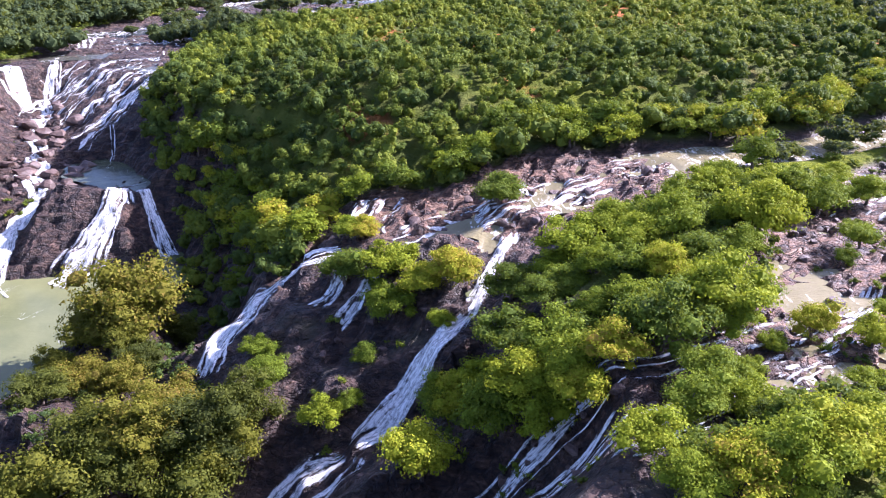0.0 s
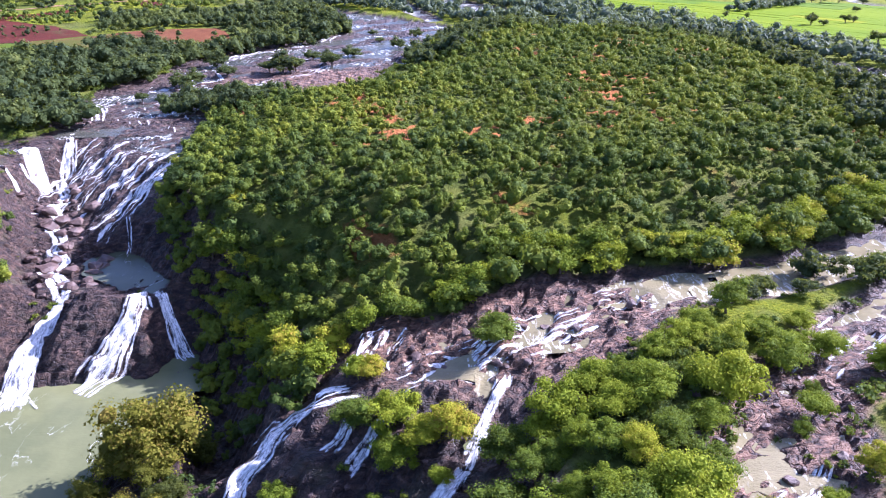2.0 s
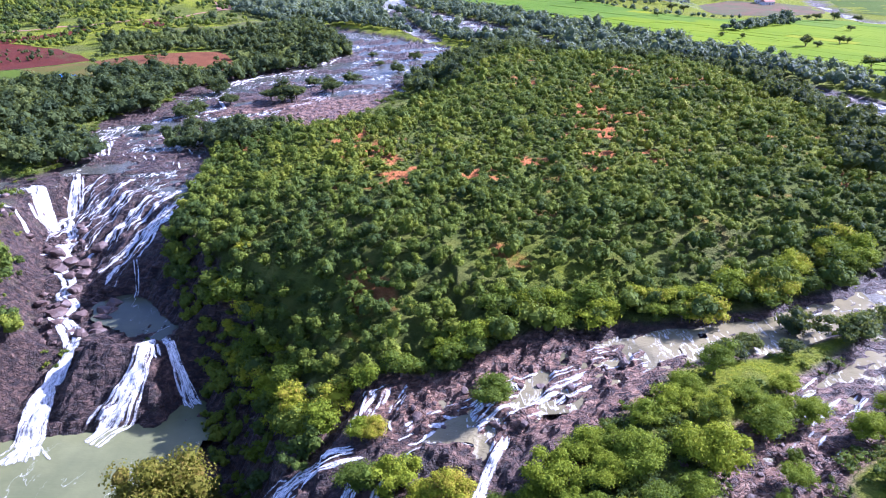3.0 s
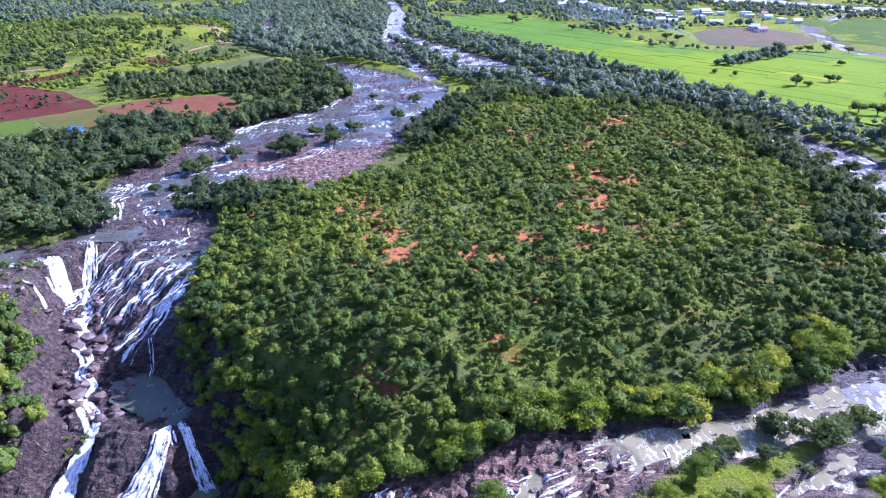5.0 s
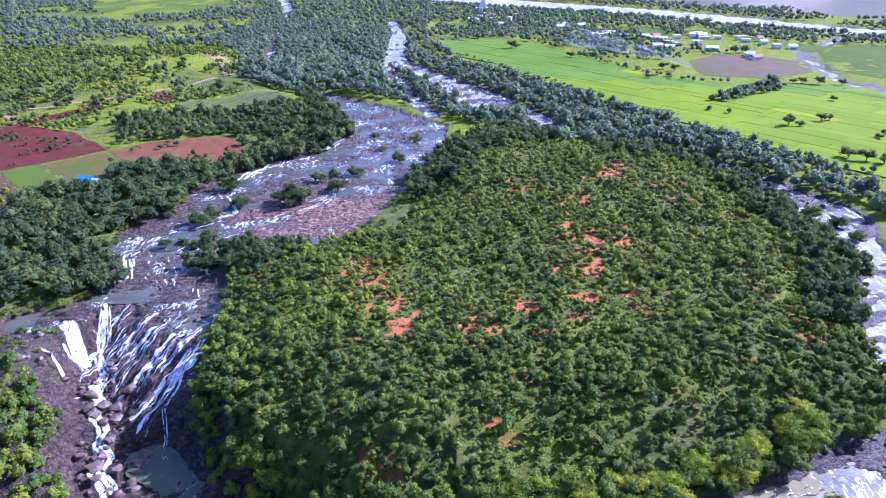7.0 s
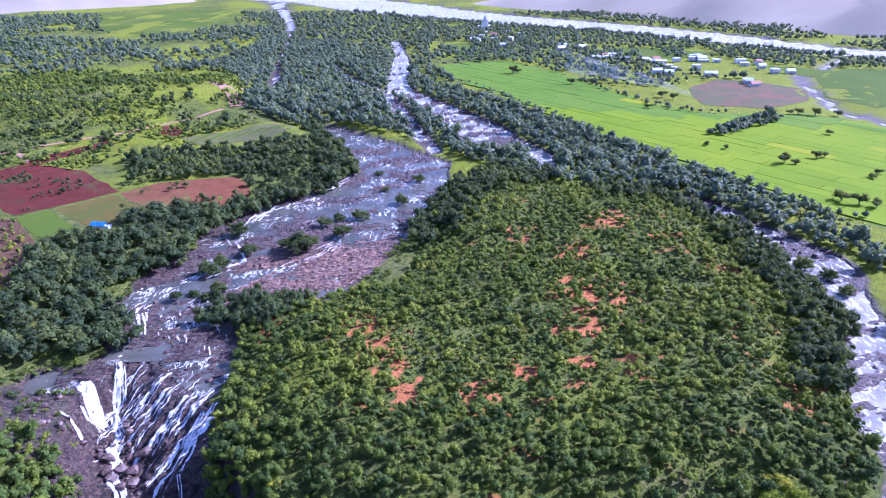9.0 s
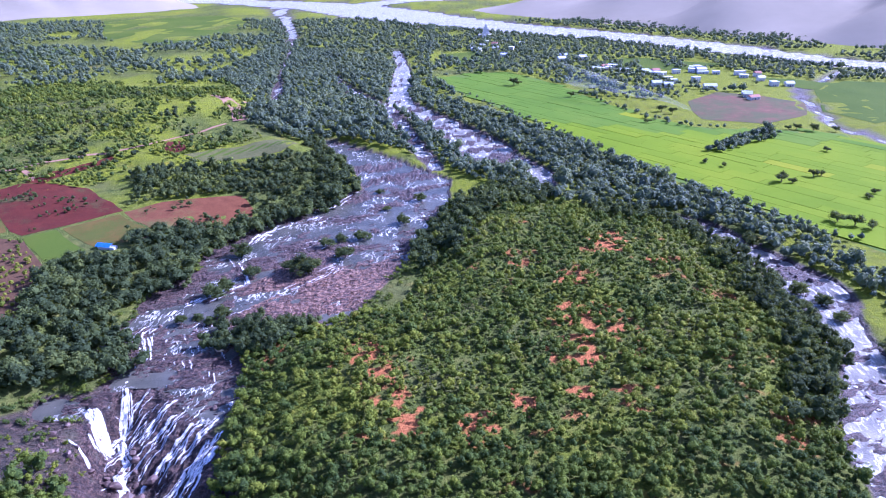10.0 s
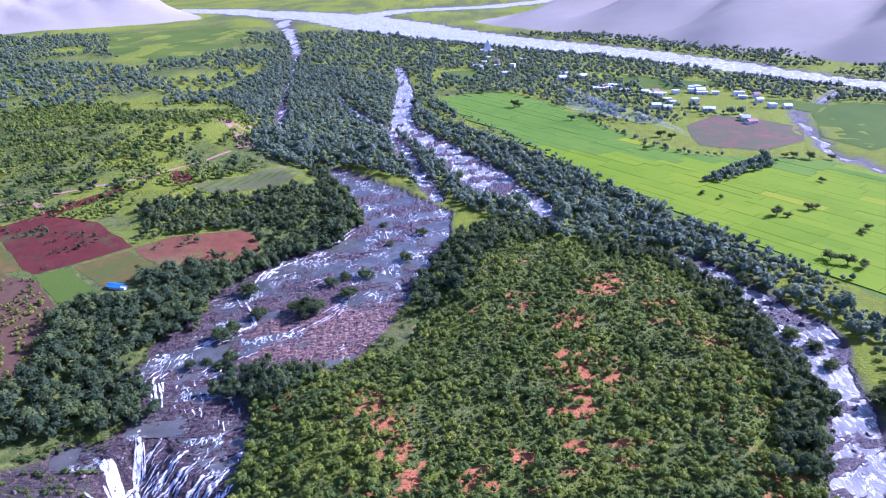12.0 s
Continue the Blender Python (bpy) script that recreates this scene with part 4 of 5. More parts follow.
def plant(kinds, spots, seed, group, sink=0.1):
    """Copies of the kinds of tree at places x, y with a half width."""
    rng = random.Random(seed)
    for x, y, r in spots:
        kind = rng.choice(kinds)
        z = float(ground_z(x, y)) - sink * r
        m = pose(x, y, z, rng.uniform(-4, 4), rng.uniform(-4, 4), rng.uniform(0, 360)) @ Matrix.Diagonal((r, r, r * rng.uniform(0.85, 1.12), 1))
        made = copy_thing(kind, m)
        made.matrix_basis = m
        tagged(made, group=group)


BANK_TREES = [
    [(9.7, 113.7, 4.1), (-15.0, 96.5, 3.9), (-8.0, 96.5, 4.2), (-3.2, 91.7, 3.3), (1.3, 91.6, 3.7), (-7.7, 90.4, 3.7), (-13.6, 109.0, 2.8), (-16.1, 108.8, 2.4), (-0.3, 84.0, 1.7), (-11.0, 83.0, 1.8), (-15.9, 75.0, 2.7), (-12.4, 76.7, 1.6), (-2.3, 59.1, 3.9), (-26.9, 87.0, 2.5), (-24.4, 81.3, 3.0)],
    [(-31.0, 72.4, 5.4), (-26.1, 75.5, 4.3), (-38.5, 80.3, 4.7), (-38.9, 72.2, 5.1), (-45.3, 72.1, 4.5), (-58.2, 83.1, 4.2), (-54.9, 88.8, 3.9), (-49.0, 87.7, 3.7), (-48.0, 93.4, 3.4), (-48.7, 64.5, 6.4), (-42.1, 68.0, 4.8), (-31.4, 66.7, 5.7), (-36.8, 70.9, 4.0), (-27.7, 71.2, 4.3)],
    [(9.3, 85.4, 3.5), (12.4, 77.8, 2.8), (7.9, 72.9, 4.1), (13.4, 67.4, 4.1), (9.3, 62.6, 3.9), (13.3, 62.2, 3.0), (14.0, 58.9, 3.2), (5.1, 70.2, 3.1), (1.1, 71.4, 3.2), (5.3, 62.2, 3.7), (-0.3, 71.2, 3.2), (9.7, 59.7, 3.6), (17.5, 60.2, 3.0), (21.8, 69.8, 2.9), (23.2, 63.4, 4.6), (27.4, 69.3, 3.0), (23.3, 78.6, 3.2), (26.3, 87.4, 3.5), (18.3, 89.0, 4.7), (15.8, 86.9, 3.5), (19.8, 81.1, 2.9), (24.2, 95.1, 3.8), (30.2, 93.8, 3.3), (32.0, 89.6, 4.0), (32.2, 79.8, 3.0), (26.9, 76.4, 2.8), (37.0, 75.4, 3.3), (31.5, 67.2, 4.9), (38.9, 83.8, 2.8), (43.9, 89.9, 4.7)],
    [(41.1, 92.7, 3.4), (56.2, 98.5, 3.8), (46.7, 100.6, 2.8), (56.0, 85.8, 2.6), (64.7, 100.7, 3.0), (45.5, 109.4, 3.0), (52.8, 114.5, 3.7), (30.9, 64.3, 2.9), (34.9, 63.5, 1.6), (25.8, 56.5, 2.9), (22.9, 51.4, 3.0), (27.9, 52.5, 2.5), (16.6, 46.2, 2.8), (21.2, 43.8, 2.5), (23.0, 41.0, 3.1), (27.1, 42.1, 3.7), (31.0, 46.2, 3.2), (32.2, 43.6, 3.4), (18.7, 40.3, 2.5), (27.8, 39.7, 1.5), (40.8, 56.0, 1.9), (45.2, 63.1, 2.4), (40.0, 64.9, 2.4), (17.3, 71.4, 2.0), (15.4, 79.3, 2.5), (30.5, 58.4, 1.8), (37.0, 48.2, 2.3), (29.4, 48.3, 2.4)],
]
# the spur gets olive trees, whose darker leaf colour also stands in for shade
for k, spots in enumerate(BANK_TREES):
    plant(TREE_KINDS if k != 1 else OLIVE_KINDS, spots, 100 + k, "trees by the falls")
plant(OLIVE_KINDS[:1], [(-55, 107, 8.8)], 5, "trees by the falls", 0.32)
plant(OLIVE_KINDS, [(-49, 112, 3.6), (-60, 101, 4.0), (-52, 98, 3.4), (-63, 96, 3.2)], 6, "trees by the falls")
plant(RIVER_KINDS, [(-126, 401, 6), (-111, 370, 5.2), (-73, 408, 4.5), (-60, 391, 6), (-52, 419, 5), (-82, 368, 7), (-90, 374, 5), (-76, 372, 5.5), (-115, 321, 4.5),
                    (-135, 317, 3.2), (-128, 322, 3), (-120, 316, 3), (-157, 298, 5), (-27, 443, 4.5), (-18, 489, 4), (-48, 509, 3), (-126, 345, 6), (-122, 352, 4.5), (-40, 470, 3), (-66, 418, 4)], 7, "trees on the river's islets")
plant(TREE_KINDS, [(36, 100, 3.2), (41, 104, 3.4), (48, 101, 3.0), (55, 106, 3.2), (60, 103, 2.8), (64, 110, 2.6), (72, 96, 3.0), (80, 101, 3.4), (88, 108, 3.0), (96, 116, 3.6), (104, 122, 3.2),
                   (76, 88, 2.6), (70, 84, 2.2), (92, 100, 3.0), (52, 82, 1.6), (58, 92, 1.5), (50, 68, 1.8), (58, 74, 2.4), (62, 68, 2.6)], 10, "trees by the falls")
plant(RIVER_KINDS, [(58, 121, 3.5), (64, 126, 3), (77, 131, 4), (84, 126, 4.4), (90, 130, 3.6), (70, 121, 2.4), (98, 134, 3.5), (104, 128, 4), (186, 330, 5), (193, 318, 4.5), (180, 312, 4),
                    (199, 268, 6), (201, 258, 6), (186, 395, 5), (193, 300, 4)], 8, "trees on the river's islets")
EDGE_KINDS = [
    tree_kind("tree", 31, 0.8, 14, 130, 0.062, (1.0, 1.0, 0.9), LEAF_TREE, "leafy green tree at the edge of the island's woodland"),
    tree_kind("tree", 32, 0.7, 15, 130, 0.06, (1.05, 0.95, 0.8), LEAF_TREE, "bushy green tree on the wooded slope above the creek"),
    tree_kind("tree", 33, 0.95, 14, 130, 0.06, (0.9, 0.9, 1.05), LEAF_TREE, "tall green tree on the wooded slope"),
]
EDGE_WAY = [(-60, 172), (-50, 152), (-38, 132), (-24, 115), (-12, 119), (8, 128), (24, 136), (40, 137), (58, 138), (74, 143), (92, 150), (104, 164)]
edge_rng = np.random.default_rng(77)
edge_spots = []
for a, b in zip(EDGE_WAY[:-1], EDGE_WAY[1:]):
    for k in range(11):
        f = edge_rng.random()
        edge_spots.append((a[0] + f * (b[0] - a[0]) + edge_rng.normal(0, 3.5), a[1] + f * (b[1] - a[1]) + edge_rng.normal(2.0, 3.0), edge_rng.uniform(2.0, 4.0)))
edge_spots = [p for p in edge_spots if float(river(np.array([p[0]]), np.array([p[1]]))[0][0]) > 1.0]
plant(EDGE_KINDS, edge_spots, 78, "trees along the island's edge")
for root in TREE_KINDS + OLIVE_KINDS + RIVER_KINDS + EDGE_KINDS:
    for ob in (*root.children, root):
        bpy.data.objects.remove(ob)


# ---- woods: too many trees to count, one object a wood ----
def scatter(bounds, step, keep, seed, jitter=0.45):
    """Places on a jittered grid that a rule keeps."""
    rng = np.random.default_rng(seed)
    x, y = np.meshgrid(np.arange(bounds[0], bounds[1], step), np.arange(bounds[2], bounds[3], step))
    x, y = (x + rng.uniform(-jitter, jitter, x.shape) * step).ravel(), (y + rng.uniform(-jitter, jitter, y.shape) * step).ravel()
    k = keep(x, y)
    return x[k], y[k]


def wood(name, label, spots, radii, models, material, seed, tone, lift=0.9, kind="stuff", category="woods"):
    """Many crowns of foliage joined into one mesh."""
    rng = np.random.default_rng(seed)
    x, y = spots
    z = ground_z(x, y) + radii * lift
    which = rng.integers(0, len(models), len(x))
    verts, tris, tint, base = [], [], [], 0
    for k, (v, t) in enumerate(models):
        sel = np.where(which == k)[0]
        if not len(sel):
            continue
        a = rng.uniform(0, 2 * np.pi, len(sel))
        ca, sa = np.cos(a)[:, None], np.sin(a)[:, None]
        tall = rng.uniform(0.85, 1.25, (len(sel), 1))
        px = (v[None, :, 0] * ca - v[None, :, 1] * sa) * radii[sel, None] + x[sel, None]
        py = (v[None, :, 0] * sa + v[None, :, 1] * ca) * radii[sel, None] + y[sel, None]
        pz = v[None, :, 2] * radii[sel, None] * tall + z[sel, None]
        verts.append(np.stack([px, py, pz], -1).reshape(-1, 3))
        shift = (np.arange(len(sel)) * len(v) + base)[:, None, None]
        tris.append((t[None] + shift).reshape(-1, 3))
        tint.append(np.repeat(tone[sel], len(v)))
        base += len(v) * len(sel)
    m = mesh_of(name, np.concatenate(verts), np.concatenate(tris), material, np.concatenate(tint))
    return tagged(new(name, m), label, category, kind=kind)


def tones(x, y, seed, low=0.1, high=0.95):
    rng = np.random.default_rng(seed)
    return np.clip(0.48 + 0.5 * fbm(x, y, 34, seed, 3) + rng.normal(0, 0.24, len(x)), low, high)


FULL = [foliage(40 + k, 7, 46, 0.088, (0.9, 0.9, 1.05), 0.46, 0.82, 0.3, False) for k in range(6)]
MID = [foliage(50 + k, 4, 40, 0.125, (0.95, 0.95, 1.0), 0.55, 0.82, 0.3, False) for k in range(6)]
LOW = [foliage(60 + k, 3, 36, 0.15, (1, 1, 0.9), 0.62, 0.82, 0.3, False) for k in range(5)]
BUSH = [foliage(80 + k, 4, 36, 0.14, (1, 1, 0.8), 0.55) for k in range(5)]
TINY = [foliage(70 + k, 2, 22, 0.22, (0.9, 0.9, 0.9), 0.75, 0.85, 0.3, False) for k in range(4)]
SLOPE = [(-12, 113), (-26, 106), (-36, 110), (-45, 112), (-52, 120), (-58, 138), (-63, 155), (-72, 170), (-84, 196), (-88, 214), (-80, 222), (-60, 190), (-30, 150)]


def bare(x, y):
    """How bare the island's ground is: red earth keeps the trees off."""
    out = np.full(np.shape(x), -1.0)
    for sx, sy, sr in SOIL_SPOTS:
        out = np.maximum(out, 1.0 - np.hypot(x - sx, (y - sy) * 0.8) / sr)
    return out - 0.25 + 1.6 * fbm(x, y, 4.5, 61, 3)


def gaps(x, y):
    """Where the scrub thins out to grass (low values)."""
    return fbm(x, y, 9, 63, 3) + 0.35 * fbm(x, y, 45, 64, 2)


def on_island(x, y, inset=1.5):
    return (inside(x, y, ISLAND) > inset) | (inside(x, y, SLOPE) > 0)


def near_rule(x, y):
    return on_island(x, y) & (y < 205) & (river(x, y)[0] > 1.0)


s = scatter((-100, 180, 100, 206), 3.3, near_rule, 1)
r = np.random.default_rng(1).gamma(5, 0.35, len(s[0])).clip(0.7, 3.0) * (1 + 0.3 * smooth(1 - np.abs(inside(s[0], s[1], ISLAND)) / 14))
wood("woodland", "dense green scrub woodland covering the island's near slope", s, r, FULL, LEAF_SCRUB, 11, 0.82 * tones(*s, 91) + 0.06 * (inside(s[0], s[1], ISLAND) < 12))
s = scatter((-95, 190, 203, 330), 3.0, lambda x, y: on_island(x, y) & (y > 204) & (y < 330) & (bare(x, y) < 0.45) & (gaps(x, y) > -0.42), 2)
r = np.random.default_rng(2).gamma(4.5, 0.32, len(s[0])).clip(0.5, 2.9)
wood("woodland", "low green scrub with patches of red earth on the island", s, r, MID, LEAF_SCRUB, 12, np.clip(tones(*s, 92) + 0.13, 0.08, 0.95))
s = scatter((-95, 190, 330, 510), 3.7, lambda x, y: on_island(x, y) & (y >= 330) & (bare(x, y) < 0.45) & (gaps(x, y) > -0.42), 3)
r = np.random.default_rng(3).gamma(5, 0.33, len(s[0])).clip(0.6, 3.2)
wood("woodland", "low green scrub over the island's far half", s, r, LOW, LEAF_SCRUB, 13, np.clip(tones(*s, 93) + 0.2, 0.1, 0.95))

s = scatter((-95, 190, 120, 440), 2.5, lambda x, y: (inside(x, y, ISLAND) > 4) & (bare(x, y) < 0.2) & (gaps(x, y) < -0.22), 49)
wood("undergrowth", "low bright green growth between the island's shrubs", s, np.random.default_rng(49).uniform(0.4, 1.15, len(s[0])), TINY, LEAF_SCRUB, 49, tones(*s, 169, 0.45, 0.95), 0.4, category="bushes")

# bigger, darker trees along the island's outer bank
s = scatter((60, 190, 200, 470), 6.5, lambda x, y: (inside(x, y, ISLAND) > 0) & (inside(x, y, ISLAND) < 24 + 10 * fbm(x, y, 40, 65, 2)) & (x > 100) & (y > 214), 4)
r = np.random.default_rng(4).uniform(3.0, 5.2, len(s[0]))
wood("riverside_trees", "tall dark green trees lining the island's river bank", s, r, FULL, LEAF_DARK, 14, tones(*s, 94))
BEND = [(-5, 432), (-18, 405), (-16, 370), (0, 365), (14, 400), (30, 440), (70, 460), (80, 500), (40, 505), (8, 482)]
s = scatter((-30, 100, 350, 515), 6.5, lambda x, y: inside(x, y, BEND) > -2, 5)
r = np.random.default_rng(5).uniform(3.0, 4.8, len(s[0]))
wood("riverside_trees", "dark trees crowding the river bend", s, r, MID, LEAF_DARK, 15, tones(*s, 95))
TONGUE = [(-113, 292), (-111, 309), (-97, 317), (-80, 311), (-66, 306), (-70, 292), (-84, 280), (-96, 283)]
s = scatter((-118, -55, 270, 320), 5.0, lambda x, y: inside(x, y, TONGUE) > -2, 6)
r = np.random.default_rng(6).uniform(3.0, 4.6, len(s[0]))
wood("riverside_trees", "clump of dark trees at the island's corner", s, r, FULL, LEAF_DARK, 16, tones(*s, 96))

# the bank across the western river
WEST_BANK = [(-149, 262), (-139, 274), (-149, 297), (-167, 303), (-174, 326), (-157, 345), (-143, 359), (-146, 387), (-133, 421), (-111, 450), (-84, 470), (-63, 514), (-80, 560), (-116, 645),
             (-132, 640), (-100, 560), (-92, 505), (-128, 456), (-190, 414), (-216, 386), (-226, 360), (-206, 290), (-230, 250), (-250, 215), (-215, 225), (-180, 262)]
s = scatter((-280, -60, 185, 650), 6.0, lambda x, y: (inside(x, y, WEST_BANK) > 0) & (np.hypot(x + 205, y - 387) > 15), 7)
r = np.random.default_rng(7).uniform(3.2, 5.6, len(s[0]))
wood("riverside_trees", "dark broad trees along the western bank", s, r, MID, LEAF_DARK, 17, tones(*s, 97))
WEST_WALL = [(-150, 204), (-134, 200), (-124, 190), (-118, 172), (-110, 156), (-112, 140), (-140, 130), (-165, 160)]
s = scatter((-170, -100, 125, 210), 4.2, lambda x, y: inside(x, y, WEST_WALL) > 0, 8)
r = np.random.default_rng(8).gamma(10, 0.28, len(s[0]))
wood("woodland", "bright green trees clinging to the canyon's western wall", s, r, FULL, LEAF_SCRUB, 18, tones(*s, 98, 0.3))

# undergrowth between the trees by the falls, its tones darkened to paint shade into the gaps
THICKETS = [[(-2, 60), (4, 78), (12, 90), (20, 100), (40, 106), (52, 100), (47, 88), (38, 77), (27, 67), (20, 61), (10, 61)],
            [(16, 46), (24, 54), (36, 55), (50, 60), (62, 58), (50, 36), (20, 34)],
            [(-68, 102), (-58, 110), (-46, 100), (-30, 84), (-22, 76), (-26, 66), (-34, 60), (-60, 56), (-66, 80)],
            [(-18, 100), (-12, 94), (4, 88), (3, 96), (-8, 101)],
            [(18, 94), (34, 108), (44, 108), (62, 112), (68, 106), (56, 97), (46, 90), (34, 90)],
            [(64, 92), (80, 104), (104, 124), (118, 126), (100, 98), (82, 82), (68, 76)]]
for k, ring in enumerate(THICKETS):
    s = scatter((min(p[0] for p in ring), max(p[0] for p in ring), min(p[1] for p in ring), max(p[1] for p in ring)), 2.4, lambda x, y: (inside(x, y, ring) > 0) & (fbm(x, y, 8, 161, 2) > (-0.35 if k < 4 and k != 2 else 0.02)), 60 + k)
    r = np.random.default_rng(40 + k).gamma(7, 0.17, len(s[0])).clip(0.5, 1.7)
    wood("undergrowth", "tangle of green bushes between the trees by the falls", s, r, BUSH, LEAF_SCRUB, 50 + k, tones(*s, 140 + k, 0.1) * (0.3 if k == 2 else 0.6), 0.6, category="bushes")

# bushes on the bare banks of the western river and about the canyon's rim
s = scatter((-215, 20, 236, 480), 3.6, lambda x, y: (river(x, y)[0] > 0.3) & (river(x, y)[0] < 12) & (inside(x, y, ISLAND) < 5) & (gorge(x, y) > 4) & (fbm(x, y, 10, 171, 2) > -0.3), 45)
wood("undergrowth", "green bushes along the western river's banks", s, np.random.default_rng(45).uniform(0.8, 2.2, len(s[0])), BUSH, LEAF_SCRUB, 55, tones(*s, 145, 0.1, 0.8), 0.5, category="bushes")
RIM = [(-195, 200), (-195, 236), (-150, 232), (-134, 205), (-122, 186), (-140, 180)]
s = scatter((-196, -120, 180, 240), 5.0, lambda x, y: (inside(x, y, RIM) > 0) & (fbm(x, y, 9, 173, 2) > 0.0), 46)
wood("undergrowth", "scattered bushes on the brown rock above the canyon", s, np.random.default_rng(46).uniform(0.7, 2.0, len(s[0])), BUSH, LEAF_SCRUB, 56, tones(*s, 146, 0.2), 0.5, category="bushes")
s = scatter((30, 130, 92, 140), 2.6, lambda x, y: (river(x, y)[0] > 0.2) & (inside(x, y, ISLAND) < 0) & (fbm(x, y, 7, 175, 2) > 0.12), 47)
wood("undergrowth", "low bushes dotted over the meadow by the creek", s, np.random.default_rng(47).uniform(0.4, 1.3, len(s[0])), BUSH, LEAF_SCRUB, 57, tones(*s, 147, 0.3), 0.5, category="bushes")

# tufts and bushes that grow in the cracks of the rock by the falls
CRACKS = [([(-22, 100), (-4, 86), (-8, 76), (-14, 72), (-26, 80), (-30, 92)], 2.2, 0.16, (0.35, 1.2), "small green bushes rooted in the rock wall"),
          ([(28, 58), (44, 60), (60, 70), (84, 92), (70, 100), (56, 92), (44, 80), (34, 66)], 1.7, 0.14, (0.25, 0.8), "yellow-green tufts in the cracks of flat rock"),
          ([(-6, 60), (20, 60), (26, 54), (16, 44), (-4, 48)], 2.0, 0.30, (0.3, 0.9), "small bushes between the wet cascade rocks"),
          ([(-150, 230), (-128, 205), (-112, 178), (-100, 164), (-72, 160), (-70, 150), (-96, 148), (-118, 170), (-150, 205)], 3.0, 0.22, (0.4, 1.4), "small bushes on the canyon's brown rock")]
for k, (ring, step, least, sizes, label) in enumerate(CRACKS):
    s = scatter((min(p[0] for p in ring), max(p[0] for p in ring), min(p[1] for p in ring), max(p[1] for p in ring)), step, lambda x, y: (inside(x, y, ring) > 0) & (fbm(x, y, 6, 181, 3) > least), 90 + k)
    if len(s[0]):
        wood("undergrowth", label, s, np.random.default_rng(90 + k).uniform(*sizes, len(s[0])), BUSH, LEAF_SCRUB, 95 + k, tones(*s, 150 + k, 0.3), 0.4, category="bushes")

# ---- fields ----
def ragged(ring, size):
    """The ring with its sides broken into short, slightly wandering stretches."""
    out = []
    for a, b in zip(ring, ring[1:] + ring[:1]):
        n = max(1, int(math.hypot(b[0] - a[0], b[1] - a[1]) / (4 * size)))
        for k in range(n):
            x, y = a[0] + (b[0] - a[0]) * k / n, a[1] + (b[1] - a[1]) * k / n
            out.append((x + size * float(fbm(np.array([x]), np.array([y]), 9 * size, 84, 2)[0]), y + size * float(fbm(np.array([x]), np.array([y]), 9 * size, 85, 2)[0])))
    return out


def flat_patch(name, ring, material, label, lift=0.12, category="field", grid=6.0):
    """A field over the ground within a ring: a grid laid on the land, its rim cut to the ring."""
    ring = ragged(ring, min(6.0, grid / 3))
    bm = bmesh.new()
    bm.faces.new([bm.verts.new((x, y, 0)) for x, y in ring])
    xs, ys = [p[0] for p in ring], [p[1] for p in ring]
    for lo, hi, axis in ((min(xs), max(xs), (1, 0, 0)), (min(ys), max(ys), (0, 1, 0))):
        at = lo + grid
        while at < hi:
            bmesh.ops.bisect_plane(bm, geom=bm.verts[:] + bm.edges[:] + bm.faces[:], plane_co=Vector(axis) * at, plane_no=axis)
            at += grid
    for v in bm.verts:
        v.co.z = float(ground_z(v.co.x, v.co.y)) + lift
    for f in bm.faces:
        if f.normal.z < 0:
            f.normal_flip()
    return tagged(new(name, from_bm(name, bm, material, False)), label, category, kind="structure")


PADDY_RING = [(-16, 957), (40, 1000), (90, 1010), (125, 950), (153, 894), (175, 820), (200, 750), (233, 690), (290, 672), (345, 662), (378, 655), (392, 600), (520, 540), (480, 330), (330, 300), (262, 370),
              (246, 399), (217, 438), (196, 490), (175, 522), (150, 572), (116, 657), (59, 780), (9, 884)]


def paddy():
    """Rice plots in rows, parted by low earth bunds."""
    root = tagged(new("paddy_field"), "bright green rice paddies parted by thin earth bunds", "rice paddy")
    rng = random.Random(3)
    turn = radians(-52)
    ca, sa = math.cos(turn), math.sin(turn)
    v = -100.0
    while v < 1500:
        deep = rng.uniform(9, 16)
        u = -900.0 + rng.uniform(0, 40)
        while u < 600:
            wide = rng.uniform(28, 60)
            mid = (u + wide / 2, v + deep / 2)
            x, y = mid[0] * ca - mid[1] * sa, mid[0] * sa + mid[1] * ca
            if float(inside(np.array([x]), np.array([y]), PADDY_RING)[0]) > 2:
                key = "plot"
                bm = bmesh.new()
                corners = []
                for du, dv in ((0.16, 0.16), (wide - 0.16, 0.16), (wide - 0.16, deep - 0.16), (0.16, deep - 0.16)):
                    du, dv = du + rng.uniform(-0.15, 0.15), dv + rng.uniform(-0.15, 0.15)
                    corners.append(((u + du) * ca - (v + dv) * sa, (u + du) * sa + (v + dv) * ca))
                z = max(float(ground_z(*c)) for c in corners) + 0.55
                low = [bm.verts.new((a, b, z - 1.2)) for a, b in corners]
                high = [bm.verts.new((a, b, z + 0.08)) for a, b in corners]
                bm.faces.new(high)
                for k in range(4):
                    bm.faces.new((low[k], low[(k + 1) % 4], high[(k + 1) % 4], high[k]))
                # plots past a slanting line take the colour with cloud shadow in it
                rice = PADDY_RIPE if rng.random() < 0.02 else PADDY_SHADED if y + 0.35 * x > 745 + rng.uniform(-15, 15) else PADDY
                part(key, from_bm(key, bm, rice), root)
            u += wide
        v += deep
    return root


paddy()
flat_patch("field", PADDY_RING, BUND, "dark earth bunds round the rice plots", 0.1, grid=25)
